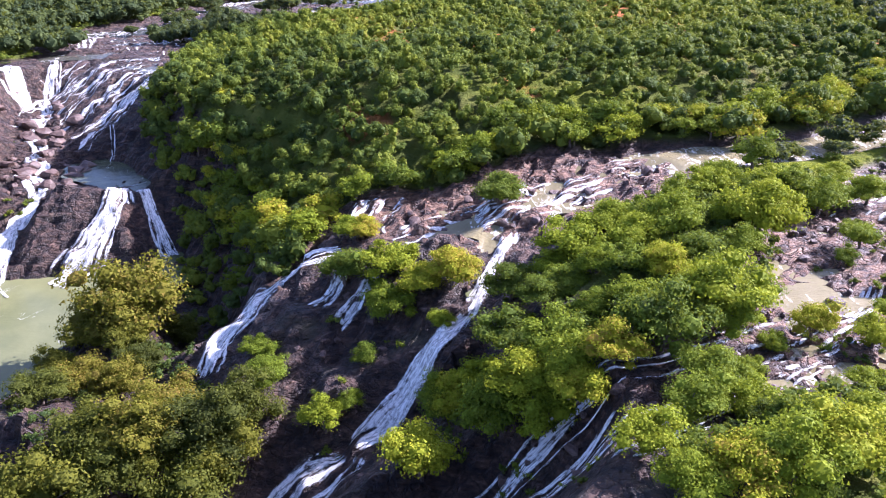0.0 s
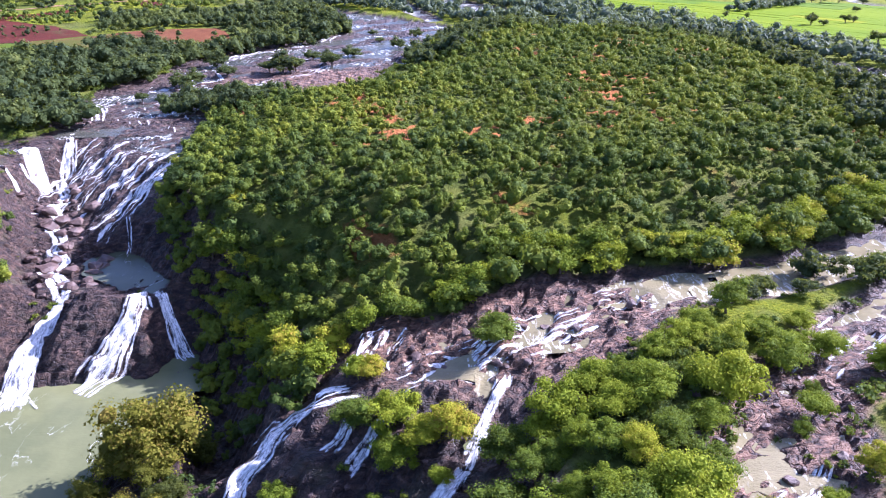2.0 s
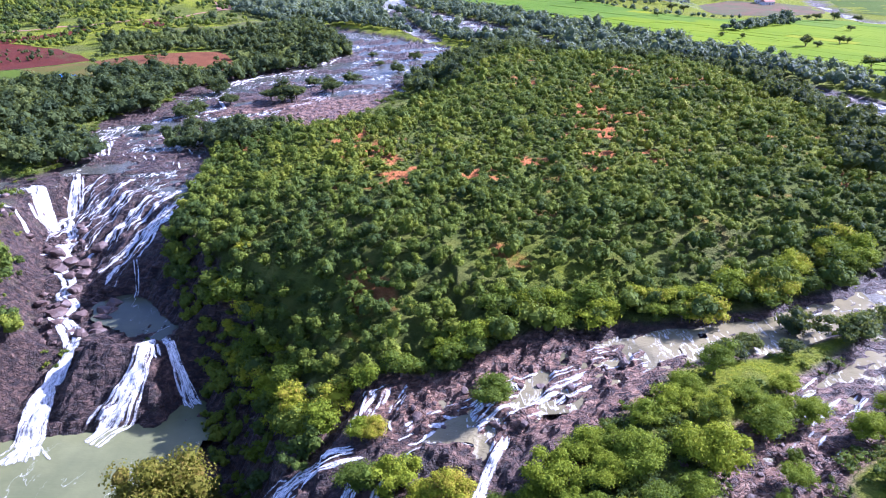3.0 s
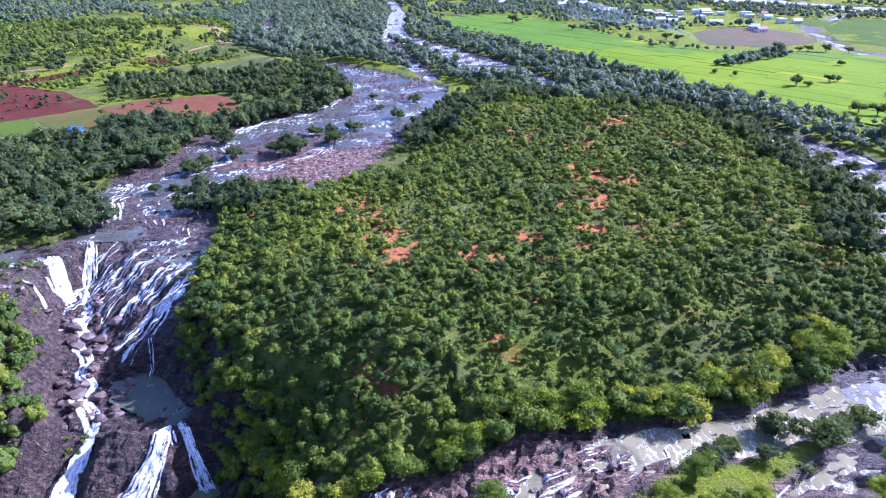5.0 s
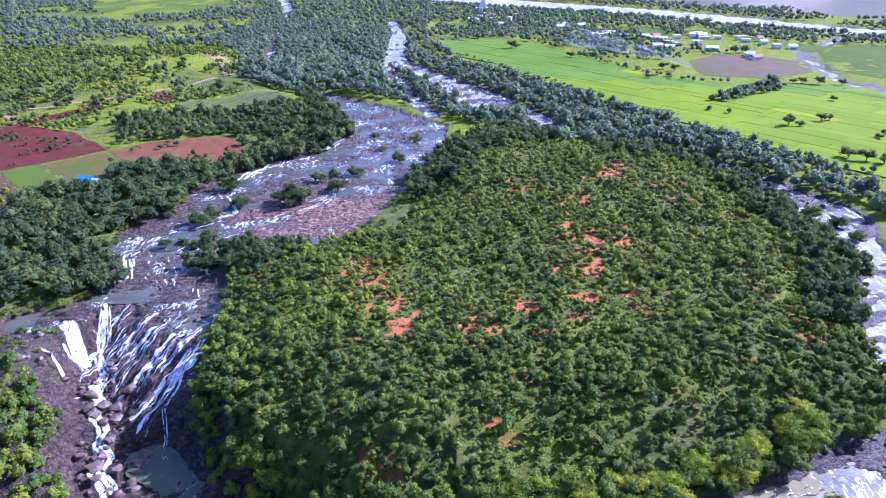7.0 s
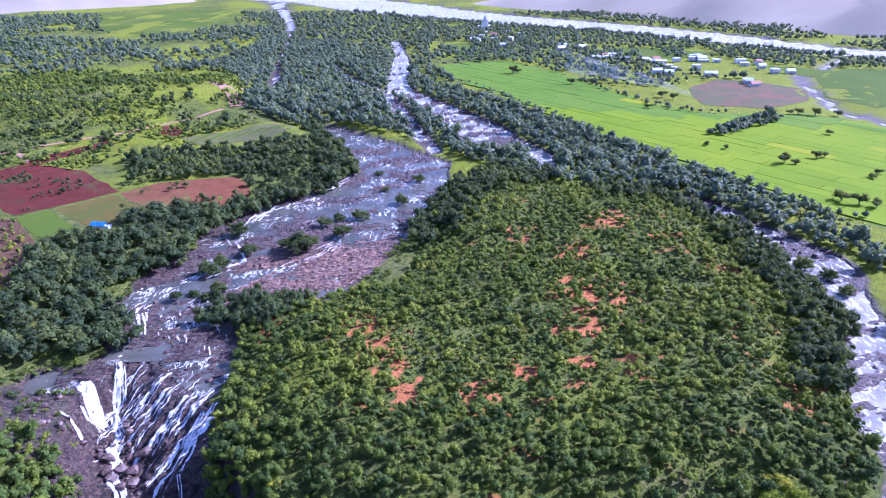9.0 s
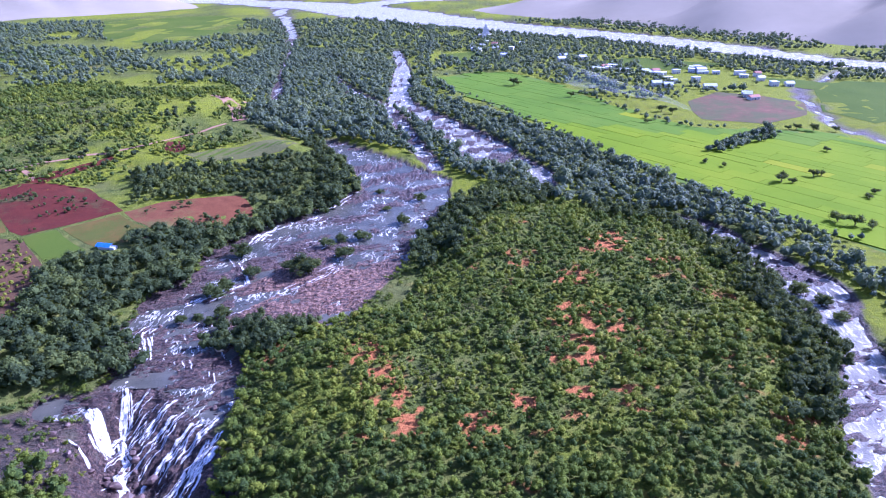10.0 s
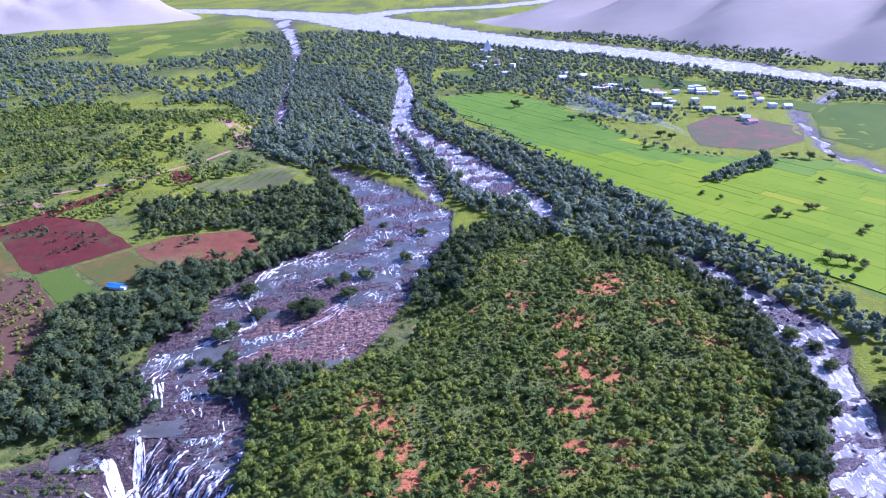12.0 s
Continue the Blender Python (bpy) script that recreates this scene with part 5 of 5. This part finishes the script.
RED_RING = [(-420, 470), (-362, 500), (-335, 495), (-322, 513), (-300, 516), (-271, 510), (-245, 482), (-223, 459), (-250, 431), (-268, 414), (-281, 422), (-300, 446), (-324, 471), (-370, 440)]
BROWN_RING = [(-222, 456), (-201, 474), (-172, 482), (-147, 487), (-135, 470), (-133, 455), (-152, 440), (-174, 429), (-184, 412), (-196, 402), (-186, 421), (-205, 437)]
flat_patch("field", RED_RING, TILLED_RED, "freshly tilled dark red field")
flat_patch("field", BROWN_RING, TILLED_BROWN, "brown ploughed field beside the river woods")
flat_patch("field", [(-249, 426), (-223, 452), (-206, 435), (-188, 420), (-197, 401), (-214, 395)], STUBBLE, "ochre stubble field with green weeds")
flat_patch("field", [(-266, 411), (-252, 424), (-217, 391), (-212, 375), (-224, 362), (-246, 388)], CROP, "small green field beside the hut")
flat_patch("field", [(-340, 450), (-318, 462), (-293, 437), (-283, 421), (-300, 408), (-335, 425)], STUBBLE, "ochre stubble strip beside the red field", 0.15)
flat_patch("field", [(-320, 515), (-312, 540), (-296, 562), (-283, 579), (-278, 574), (-290, 552), (-303, 528), (-306, 516)], TILLED_RED, "strip of bare red earth up the hill", 0.2)
flat_patch("field", [(-251, 622), (-240, 628), (-226, 604), (-236, 590), (-246, 604)], TILLED_RED, "small bare red plot on the hill", 0.2)
flat_patch("field", [(-225, 590), (-150, 640), (-128, 612), (-140, 584), (-200, 572)], TERRACE, "terraced dull green plots below the woods", 0.15)
for k in range(7):
    x, y = -214 + 11 * k, 580 + 4.5 * k
    flat_patch("field", [(x, y), (x + 5, y + 2), (x + 14, y + 26 - k), (x + 10, y + 26 - k)], CROP, "narrow green terrace strip", 0.25)
flat_patch("field", [(-820, 1780), (-568, 1903), (-440, 1680), (-470, 1330), (-650, 1400)], CROP, "distant bright green fields", 0.2, grid=60)
flat_patch("field", [(-800, 1254), (-688, 1311), (-622, 1216), (-740, 1150)], CROP, "distant pale field", 0.2, grid=60)
flat_patch("field", [(417, 950), (565, 905), (640, 780), (430, 690), (410, 760), (452, 874)], CROP, "green field beyond the canal", 0.2, grid=20)
flat_patch("field", [(276, 800), (326, 852), (362, 838), (408, 795), (382, 736), (320, 690), (290, 704), (266, 716)], FALLOW, "bare reddish-brown field below the village", 0.2, grid=12)
flat_patch("field", [(215, 1085), (300, 1130), (420, 1060), (330, 1010)], CROP, "green field among the village trees", 0.2, grid=20)
flat_patch("field", [(-10, 1180), (60, 1210), (110, 1100), (20, 1060)], CROP, "pale green field near the village", 0.2, grid=20)


def track(points, width, label):
    bm = bmesh.new()
    rows = []
    p = np.array(points, float)
    s = np.linspace(0, len(p) - 1, 12 * len(p))
    x, y = np.interp(s, range(len(p)), p[:, 0]), np.interp(s, range(len(p)), p[:, 1])
    dx, dy = np.gradient(x), np.gradient(y)
    k = np.hypot(dx, dy)
    w = width * (1 + 0.25 * fbm(x, y, 12, 83, 2))
    for a, b, u, v, r in zip(x, y, -dy / k, dx / k, w):
        rows.append([bm.verts.new((a + e * u * r / 2, b + e * v * r / 2, float(ground_z(a + e * u * r / 2, b + e * v * r / 2)) + 0.22)) for e in (-1, 1)])
    for a, b in zip(rows[:-1], rows[1:]):
        bm.faces.new((a[0], a[1], b[1], b[0]))
    return tagged(new("road", from_bm("road", bm, DIRT, False)), label, "dirt road", kind="structure")


track([(-430, 522), (-390, 530), (-363, 537), (-342, 546), (-334, 540), (-322, 530), (-318, 518)], 5, "pale dirt road at the foot of the hill")
track([(-342, 546), (-332, 563), (-300, 581), (-288, 585), (-262, 610), (-240, 650), (-215, 690)], 3.5, "earth track climbing the green hill")
track([(-258, 806), (-240, 785), (-222, 752), (-210, 720), (-203, 700)], 15, "bare sandy clearing by the river woods")
track([(-225, 795), (-205, 802), (-190, 800), (-180, 790)], 9, "pale sandbank under the trees")

# ---- woods and scrub of the plain ----
NORTH_WOODS = [(-195, 690), (-135, 645), (-100, 660), (-35, 612), (14, 540), (40, 508), (84, 464), (145, 448), (186, 416), (198, 372), (214, 345), (222, 300), (238, 330), (236, 400),
               (182, 496), (150, 566), (112, 650), (58, 738), (-12, 845), (-45, 960), (-66, 1110), (-300, 1320), (-320, 1000), (-215, 800)]


def off_water(x, y, gap=3.0):
    return river(x, y)[0] > gap


s = scatter((-330, 245, 290, 760), 6.0, lambda x, y: (inside(x, y, NORTH_WOODS) > 0) & off_water(x, y, 0.5), 21)
r = np.random.default_rng(21).gamma(9, 0.42, len(s[0])).clip(1.8, 6.5)
wood("riverside_trees", "broad belt of dark woods between the rivers", s, r, LOW[:3] + TINY, LEAF_FAR, 31, tones(*s, 121))
s = scatter((-330, 100, 760, 1330), 7.4, lambda x, y: (inside(x, y, NORTH_WOODS) > 0) & off_water(x, y, -1), 22)
r = np.random.default_rng(22).uniform(3.0, 5.4, len(s[0]))
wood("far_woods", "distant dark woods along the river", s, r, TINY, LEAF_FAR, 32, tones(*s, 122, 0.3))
FIELDS_WEST = [(-370, 505), (-317, 507), (-271, 512), (-222, 461), (-150, 486), (-133, 449), (-190, 414), (-228, 367), (-263, 410), (-345, 430)]


HILL_BELT = [(-228, 497), (-247, 522), (-238, 552), (-205, 556), (-171, 548), (-130, 576), (-90, 566), (-58, 505), (-62, 470), (-90, 455), (-133, 460), (-142, 490), (-172, 486), (-203, 478), (-222, 466)]
TERRACES = [(-229, 588), (-150, 646), (-124, 612), (-138, 580), (-200, 568)]


def open_hill(x, y):
    return (inside(x, y, RED_RING) < 2) & (inside(x, y, BROWN_RING) < 2) & (inside(x, y, WEST_BANK) < 0) & (inside(x, y, NORTH_WOODS) < 0) & (inside(x, y, TERRACES) < 0) & off_water(x, y, 8) & (x < -60) & (
        inside(x, y, FIELDS_WEST) < -2)


def hill_rule(x, y):
    return open_hill(x, y) & (inside(x, y, HILL_BELT) < 0) & (fbm(x, y, 11, 133, 3) + 1.5 * fbm(x, y, 75, 131, 3) > 0.30 - 0.4 * smooth((y - 640) / 120))


s = scatter((-560, -60, 440, 950), 5.2, hill_rule, 23)
r = np.random.default_rng(23).gamma(5, 0.42, len(s[0])).clip(0.8, 4.2)
wood("scrub", "green scrub dotted over the grassy hill", s, r, TINY, LEAF_SCRUB, 33, tones(*s, 123, 0.15, 0.9), category="scrub")
s = scatter((-260, -50, 450, 580), 4.6, lambda x, y: open_hill(x, y) & (inside(x, y, HILL_BELT) > 0) & (fbm(x, y, 22, 135, 3) > -0.42), 43)
r = np.random.default_rng(43).gamma(7, 0.38, len(s[0])).clip(1.2, 4.6)
wood("scrub", "dense dark scrub along the foot of the hill", s, r, LOW, LEAF_DARK, 43, np.clip(tones(*s, 163) + 0.15, 0, 1), category="scrub")
s = scatter((-560, -150, 440, 800), 9, lambda x, y: open_hill(x, y) & (fbm(x, y, 30, 137, 3) > 0.26), 44)
wood("scrub", "dark trees scattered over the hill", s, np.random.default_rng(44).uniform(1.8, 4.2, len(s[0])), TINY, LEAF_DARK, 44, tones(*s, 164), category="scrub")
s = scatter((-420, -130, 400, 520), 4.5, lambda x, y: ((inside(x, y, RED_RING) > 2) | (inside(x, y, BROWN_RING) > 2)) & (fbm(x, y, 16, 139, 2) > 0.34), 48)
wood("scrub", "low weeds and bushes on the tilled fields", s, np.random.default_rng(48).uniform(0.6, 2.2, len(s[0])), TINY, LEAF_DARK, 48, tones(*s, 168), category="scrub")
s = scatter((-1100, -20, 930, 1750), 13, lambda x, y: (fbm(x, y, 150, 141, 3) > -0.22) & off_water(x, y, -1) & (inside(x, y, NORTH_WOODS) < 0)
            & (inside(x, y, [(-820, 1780), (-568, 1903), (-440, 1680), (-470, 1330), (-650, 1400)]) < 0), 24)
r = np.random.default_rng(24).uniform(3, 6.5, len(s[0]))
wood("far_woods", "distant tree belts across the plain", s, r, TINY, LEAF_FAR, 34, tones(*s, 124))
s = scatter((-40, 800, 820, 1700), 10.5, lambda x, y: (fbm(x, y, 90, 151, 4) > -0.12) & off_water(x, y, 5) & (inside(x, y, PADDY_RING) < 0)
            & (inside(x, y, [(292, 838), (432, 878), (398, 760), (303, 722), (259, 770)]) < 0) & (inside(x, y, [(417, 950), (565, 905), (640, 780), (430, 690)]) < 0), 25)
r = np.random.default_rng(25).uniform(2.6, 5.6, len(s[0]))
wood("far_woods", "trees about the distant village", s, r, TINY, LEAF_FAR, 35, tones(*s, 125))
EAST_BANK = [(190, 240), (206, 262), (216, 300), (236, 310), (240, 270), (225, 225), (195, 180), (150, 140), (130, 150), (160, 190)]
s = scatter((125, 260, 135, 320), 9, lambda x, y: (inside(x, y, EAST_BANK) > 0) & off_water(x, y), 26)
r = np.random.default_rng(26).uniform(2.0, 4.5, len(s[0]))
wood("riverside_trees", "scattered dark trees on the eastern bank", s, r, MID, LEAF_DARK, 36, tones(*s, 126))
GROVE = [(228, 596), (236, 584), (318, 648), (308, 668)]
s = scatter((220, 325, 580, 672), 6, lambda x, y: inside(x, y, GROVE) > 0, 27)
wood("grove", "dense dark grove standing in the rice fields", s, np.random.default_rng(27).uniform(3, 4.6, len(s[0])), LOW, LEAF_FAR, 37, tones(*s, 127), category="grove")
s = scatter((20, 300, 395, 860), 9, lambda x, y: (np.abs(inside(x, y, PADDY_RING)) < 6) & (x < 275) & (y < 860), 28)
wood("hedge", "line of dark bushes along the edge of the rice fields", s, np.random.default_rng(28).uniform(1.8, 3.4, len(s[0])), TINY, LEAF_FAR, 38, tones(*s, 128), category="hedge")
ORCHARD = [(-300, 414), (-262, 406), (-232, 368), (-216, 334), (-208, 292), (-241, 262), (-300, 300)]
flat_patch("field", ORCHARD, ORCHARD_SOIL, "dark brown earth under rows of orchard bushes", 0.3)
s = scatter((-310, -200, 255, 420), 5.0, lambda x, y: (inside(x, y, ORCHARD) > 2) & (fbm(x, y, 14, 138, 2) > -0.35), 29, 0.32)
wood("scrub", "rows of low brownish orchard bushes", s, np.random.default_rng(29).uniform(1.2, 2.2, len(s[0])), TINY, LEAF_SCRUB, 39, np.clip(tones(*s, 129) + 0.3, 0, 1), category="scrub")
paddy_trees = [(255, 508, 5), (262, 505, 3), (285, 520, 3.4), (292, 522, 3), (215, 560, 3), (226, 548, 2.6), (300, 470, 3), (330, 590, 3), (352, 660, 4.5), (340, 668, 4), (375, 662, 3.5), (332, 668, 3),
               (90, 905, 6), (96, 910, 4), (150, 830, 4), (234, 752, 5), (243, 742, 4), (255, 425, 5), (262, 418, 4.5), (270, 412, 4), (205, 700, 3.5), (310, 480, 2.6)]
plant_from = tree_kind("tree", 23, 0.9, 10, 70, 0.1, (1.0, 1.0, 0.85), LEAF_DARK_TREE, "lone dark tree standing among rice fields")
plant([plant_from], paddy_trees, 9, "trees in the rice fields")
for ob in (*plant_from.children, plant_from):
    bpy.data.objects.remove(ob)

# ---- houses ----
def box_bm(sx, sy, z0, z1, cx=0.0, cy=0.0):
    bm = bmesh.new()
    bmesh.ops.create_cube(bm, size=1.0, matrix=Matrix.Translation((cx, cy, (z0 + z1) / 2)) @ Matrix.Diagonal((sx, sy, z1 - z0, 1)))
    return bm


def house(x, y, sx, sy, h, turn, roof_material, label, flat_roof=False):
    root = tagged(new("house"), label, "house", "houses of the village")
    root.matrix_basis = pose(x, y, float(ground_z(x, y)) - 0.1, 0, 0, turn)
    part("wall", from_bm("wall", box_bm(sx, sy, 0, h), LIME), root)
    if flat_roof:
        part("roof", from_bm("roof", box_bm(sx + 0.6, sy + 0.6, h + 0.003, h + 0.45), roof_material), root)
    else:
        bm = bmesh.new()
        e, top = 0.6, h + 0.32 * sy
        a = [bm.verts.new((px, py, h + 0.003)) for px, py in ((-sx / 2 - e, -sy / 2 - e), (sx / 2 + e, -sy / 2 - e), (sx / 2 + e, sy / 2 + e), (-sx / 2 - e, sy / 2 + e))]
        b = [bm.verts.new((-sx / 2 - e, 0, top)), bm.verts.new((sx / 2 + e, 0, top))]
        for f in ((a[0], a[1], b[1], b[0]), (a[2], a[3], b[0], b[1]), (a[1], a[2], b[1]), (a[3], a[0], b[0]), (a[3], a[2], a[1], a[0])):
            bm.faces.new(f)
        part("roof", from_bm("roof", bm, roof_material), root)
    part("door", from_bm("door", box_bm(1.1, 0.12, 0, 2.1, 0, -sy / 2 - 0.05), DARK), root)
    for px in (-sx * 0.3, sx * 0.3):
        part("window", from_bm("window", box_bm(1.2, 0.12, 1.0, 2.1, px, -sy / 2 - 0.05), DARK), root)
    return root


rng = random.Random(12)
clusters = [(85, 1240, 30, 6), (110, 1300, 40, 5), (224, 1035, 16, 5), (262, 990, 18, 5), (354, 1005, 22, 6), (402, 965, 25, 4), (350, 818, 14, 3), (300, 900, 30, 4), (180, 1090, 30, 4), (313, 949, 20, 3), (130, 1160, 25, 3), (420, 900, 20, 3)]
for cx, cy, spread, count in clusters:
    for k in range(count):
        sheet_roof = rng.random() < 0.85
        house(cx + rng.gauss(0, spread), cy + rng.gauss(0, spread * 0.7), rng.uniform(7, 15), rng.uniform(6, 9), rng.uniform(3.2, 5.5), rng.uniform(-25, 25), SHEET if sheet_roof else TILE,
              "small white house with a pale sheet roof" if sheet_roof else "small white house with a clay roof", sheet_roof and rng.random() < 0.5)

temple = tagged(new("temple"), "white stepped temple tower above the village trees", "temple")
temple.matrix_basis = pose(82, 1400, float(ground_z(82, 1400)), 0, 0, 8)
part("hall", from_bm("hall", box_bm(26, 18, -0.1, 6), LIME), temple)
for k in range(5):
    part("tier", from_bm("tier", box_bm(13 - 2.2 * k, 10 - 1.7 * k, 6 + 3.4 * k + 0.004 * k, 9.4 + 3.4 * k), LIME), temple)
bm = bmesh.new()
bmesh.ops.create_cone(bm, cap_ends=True, segments=10, radius1=1.8, radius2=0.2, depth=3.5, matrix=Matrix.Translation((0, 0, 24.9)))
part("finial", from_bm("finial", bm, LIME), temple)

hut = tagged(new("hut"), "small hut under a bright blue tarpaulin roof at the field's edge", "hut")
hut.matrix_basis = pose(-206, 394, float(ground_z(-206, 394)), 0, 0, -12)
part("wall", from_bm("wall", box_bm(7.5, 4.5, -0.2, 2.4), LIME), hut)
bm = bmesh.new()
pts = [(-5, -3.2, 2.2), (5, -3.2, 2.2), (5, 0, 3.6), (-5, 0, 3.6), (-5, 3.2, 2.2), (5, 3.2, 2.2)]
vs = [bm.verts.new(p) for p in pts]
bm.faces.new((vs[0], vs[1], vs[2], vs[3]))
bm.faces.new((vs[3], vs[2], vs[5], vs[4]))
bmesh.ops.solidify(bm, geom=bm.faces[:], thickness=0.12)
part("roof", from_bm("roof", bm, BLUE), hut, "bright blue tarpaulin")
part("lean_to", from_bm("lean_to", box_bm(3.4, 3.6, -0.2, 1.9, 5.6, -0.4), SHEET), hut)


# ---- boulders ----
def boulder_mesh(seed):
    rng = np.random.default_rng(seed)
    bm = bmesh.new()
    bmesh.ops.create_icosphere(bm, subdivisions=2, radius=1.0)
    for v in bm.verts:
        p = Vector(v.co)
        k = 1 + 0.42 * noise.noise(p * 1.3 + Vector((seed, 0, 0))) + 0.2 * noise.noise(p * 3.1 + Vector((0, seed, 0)))
        v.co = Vector((p.x * k * 1.15, p.y * k, max(-0.5, p.z * k * 0.72)))
    for _ in range(13):
        d = Vector(rng.normal(0, 1, 3)).normalized()
        far = rng.uniform(0.48, 0.82)
        for v in bm.verts:
            over = v.co.dot(d) - far
            if over > 0:
                v.co -= d * over * 0.9
    return from_bm("boulder", bm, ROCK)


boulders = [boulder_mesh(k) for k in range(6)]
rng = np.random.default_rng(33)


def strew(path, spread, count, low, high, label, group):
    p = np.array(path, float)
    for _ in range(count):
        s = rng.uniform(0, len(p) - 1)
        x = float(np.interp(s, range(len(p)), p[:, 0]) + rng.normal(0, spread))
        y = float(np.interp(s, range(len(p)), p[:, 1]) + rng.normal(0, spread))
        r = float(low + (high - low) * rng.random() ** 2.2)
        ob = new("boulder", boulders[int(rng.integers(0, 6))])
        ob.matrix_basis = pose(x, y, float(ground_z(x, y)) + 0.1 * r, rng.uniform(-15, 15), rng.uniform(-15, 15), rng.uniform(0, 360)) @ Matrix.Diagonal((r, r * rng.uniform(0.7, 1.1), r * rng.uniform(0.7, 1.1), 1))
        tagged(ob, label, "boulder", group)


strew([(-134, 232), (-127, 214), (-117, 197), (-111, 181), (-103, 166)], 4.8, 84, 0.7, 3.8, "angular brown boulder on the canyon floor", "boulders in the canyon")
strew([(-100, 186), (-92, 176), (-96, 162)], 5, 16, 1.2, 4.2, "large reddish-brown boulder beside the rock pool", "boulders in the canyon")
strew([(40, 126), (25, 121), (10, 114), (-4, 112)], 5, 34, 0.4, 1.5, "brown boulder among the creek's rapids", "boulders in the creek")
strew([(60, 98), (50, 88), (44, 74), (34, 62), (24, 56)], 6, 56, 0.3, 1.3, "pale boulder on the flat wet rock", "boulders in the creek")
strew([(14, 58), (8, 55), (16, 51), (22, 54)], 3.5, 26, 0.3, 1.0, "dark wet boulder under the cascades", "boulders in the creek")
strew([(-22, 92), (-12, 85), (-8, 78)], 5, 20, 0.3, 1.1, "brown boulder on the rock shelf", "boulders in the creek")
strew([(110, 145), (130, 170), (160, 215), (176, 250)], 6, 22, 0.6, 2.4, "grey boulder in the bright river", "boulders in the river")

strew([(168, 412), (186, 372), (191, 340), (189, 305), (184, 280)], 8, 24, 0.7, 2.4, "grey boulder in the bright river", "boulders in the river")
strew([(-160, 225), (-148, 220), (-140, 205)], 8, 16, 0.7, 2.6, "brown boulder on the canyon's rim", "boulders in the canyon")
strew([(-130, 320), (-120, 290), (-115, 265)], 12, 28, 0.5, 1.9, "brown boulder in the shallow upper river", "boulders in the river")

# ---- hills beyond the plain, closing the view ----
def hills(label, cx, cy, long, deep, turn, top, seed):
    n, m2 = 70, 24
    u, v = np.meshgrid(np.linspace(-1, 1, n), np.linspace(0, 1, m2))
    a = radians(turn)
    x = cx + u * long * math.cos(a) - v * deep * math.sin(a)
    y = cy + u * long * math.sin(a) + v * deep * math.cos(a)
    z = 3.0 + top * np.minimum(1, v * 1.15) ** 0.9 * (0.75 + 0.7 * fbm(u * 6, v * 3, 1.0, seed, 5)) * smooth((1 - np.abs(u)) * 4)
    c = (np.arange(m2 - 1)[:, None] * n + np.arange(n - 1)[None]).ravel()
    ob = new("backdrop", mesh_of("backdrop", np.stack([x, y, z], -1).reshape(-1, 3), np.stack([c, c + 1, c + n + 1, c + n], 1), HAZY, flat=False))
    return tagged(ob, label, "hills", kind="structure")


# the hills' pale, even base colour has the distance haze put into it
HAZY = surface("far hillside paled by haze", (0.215, 0.19, 0.13), (0.265, 0.235, 0.165), 260, 1.0, 0.25, 0.0, 0.0)
hills("blue hazy wooded hillside beyond the broad river", 600, 1330, 900, 1700, -48, 420, 5)
hills("blue hazy hills at the edge of the plain", -1250, 1650, 800, 1500, 38, 330, 9)
hills("pale blue hills on the horizon", 0, 3600, 3200, 900, 0, 420, 13)


# ---- smoke of a field fire ----
def smoke():
    m, n, l, b = blank("thin smoke")
    b.inputs["Base Color"].default_value, b.inputs["Roughness"].default_value = (0.75, 0.77, 0.80, 1), 1.0
    thin = noise_node(n, l, place(n), 0.055, 6, 0.65)
    both = n.new("ShaderNodeMixShader")
    l.new(ramp(n, l, thin, [(0.36, (0, 0, 0)), (0.8, (0.17, 0.17, 0.17))]), both.inputs[0])
    l.new(n.new("ShaderNodeBsdfTransparent").outputs[0], both.inputs[1])
    l.new(b.outputs[0], both.inputs[2])
    l.new(both.outputs[0], n["Material Output"].inputs["Surface"])
    bm = bmesh.new()
    rings = []
    for k in range(40):
        f = k / 39
        c = Vector((268 - 125 * f, 752 + 90 * f + 6 * math.sin(7 * f), 7 + 26 * f ** 0.7))
        r = (1.5 + 13 * f) * (1 + 0.25 * noise.noise(Vector((9 * f, 0, 0))))
        ring = []
        for j in range(20):
            w = 2 * math.pi * j / 20
            rr = r * (1 + 0.35 * noise.noise(Vector((6 * f, 2 * math.cos(w), 2 * math.sin(w)))))
            ring.append(bm.verts.new(c + Vector((0.45 * rr * math.cos(w), rr * math.cos(w), 0.7 * rr * math.sin(w)))))
        rings.append(ring)
    for u, v in zip(rings[:-1], rings[1:]):
        for j in range(20):
            bm.faces.new((u[j], u[(j + 1) % 20], v[(j + 1) % 20], v[j]))
    return tagged(new("smoke", from_bm("smoke", bm, m, False)), "thin white smoke drifting from a field fire", "smoke", kind="stuff")


smoke()
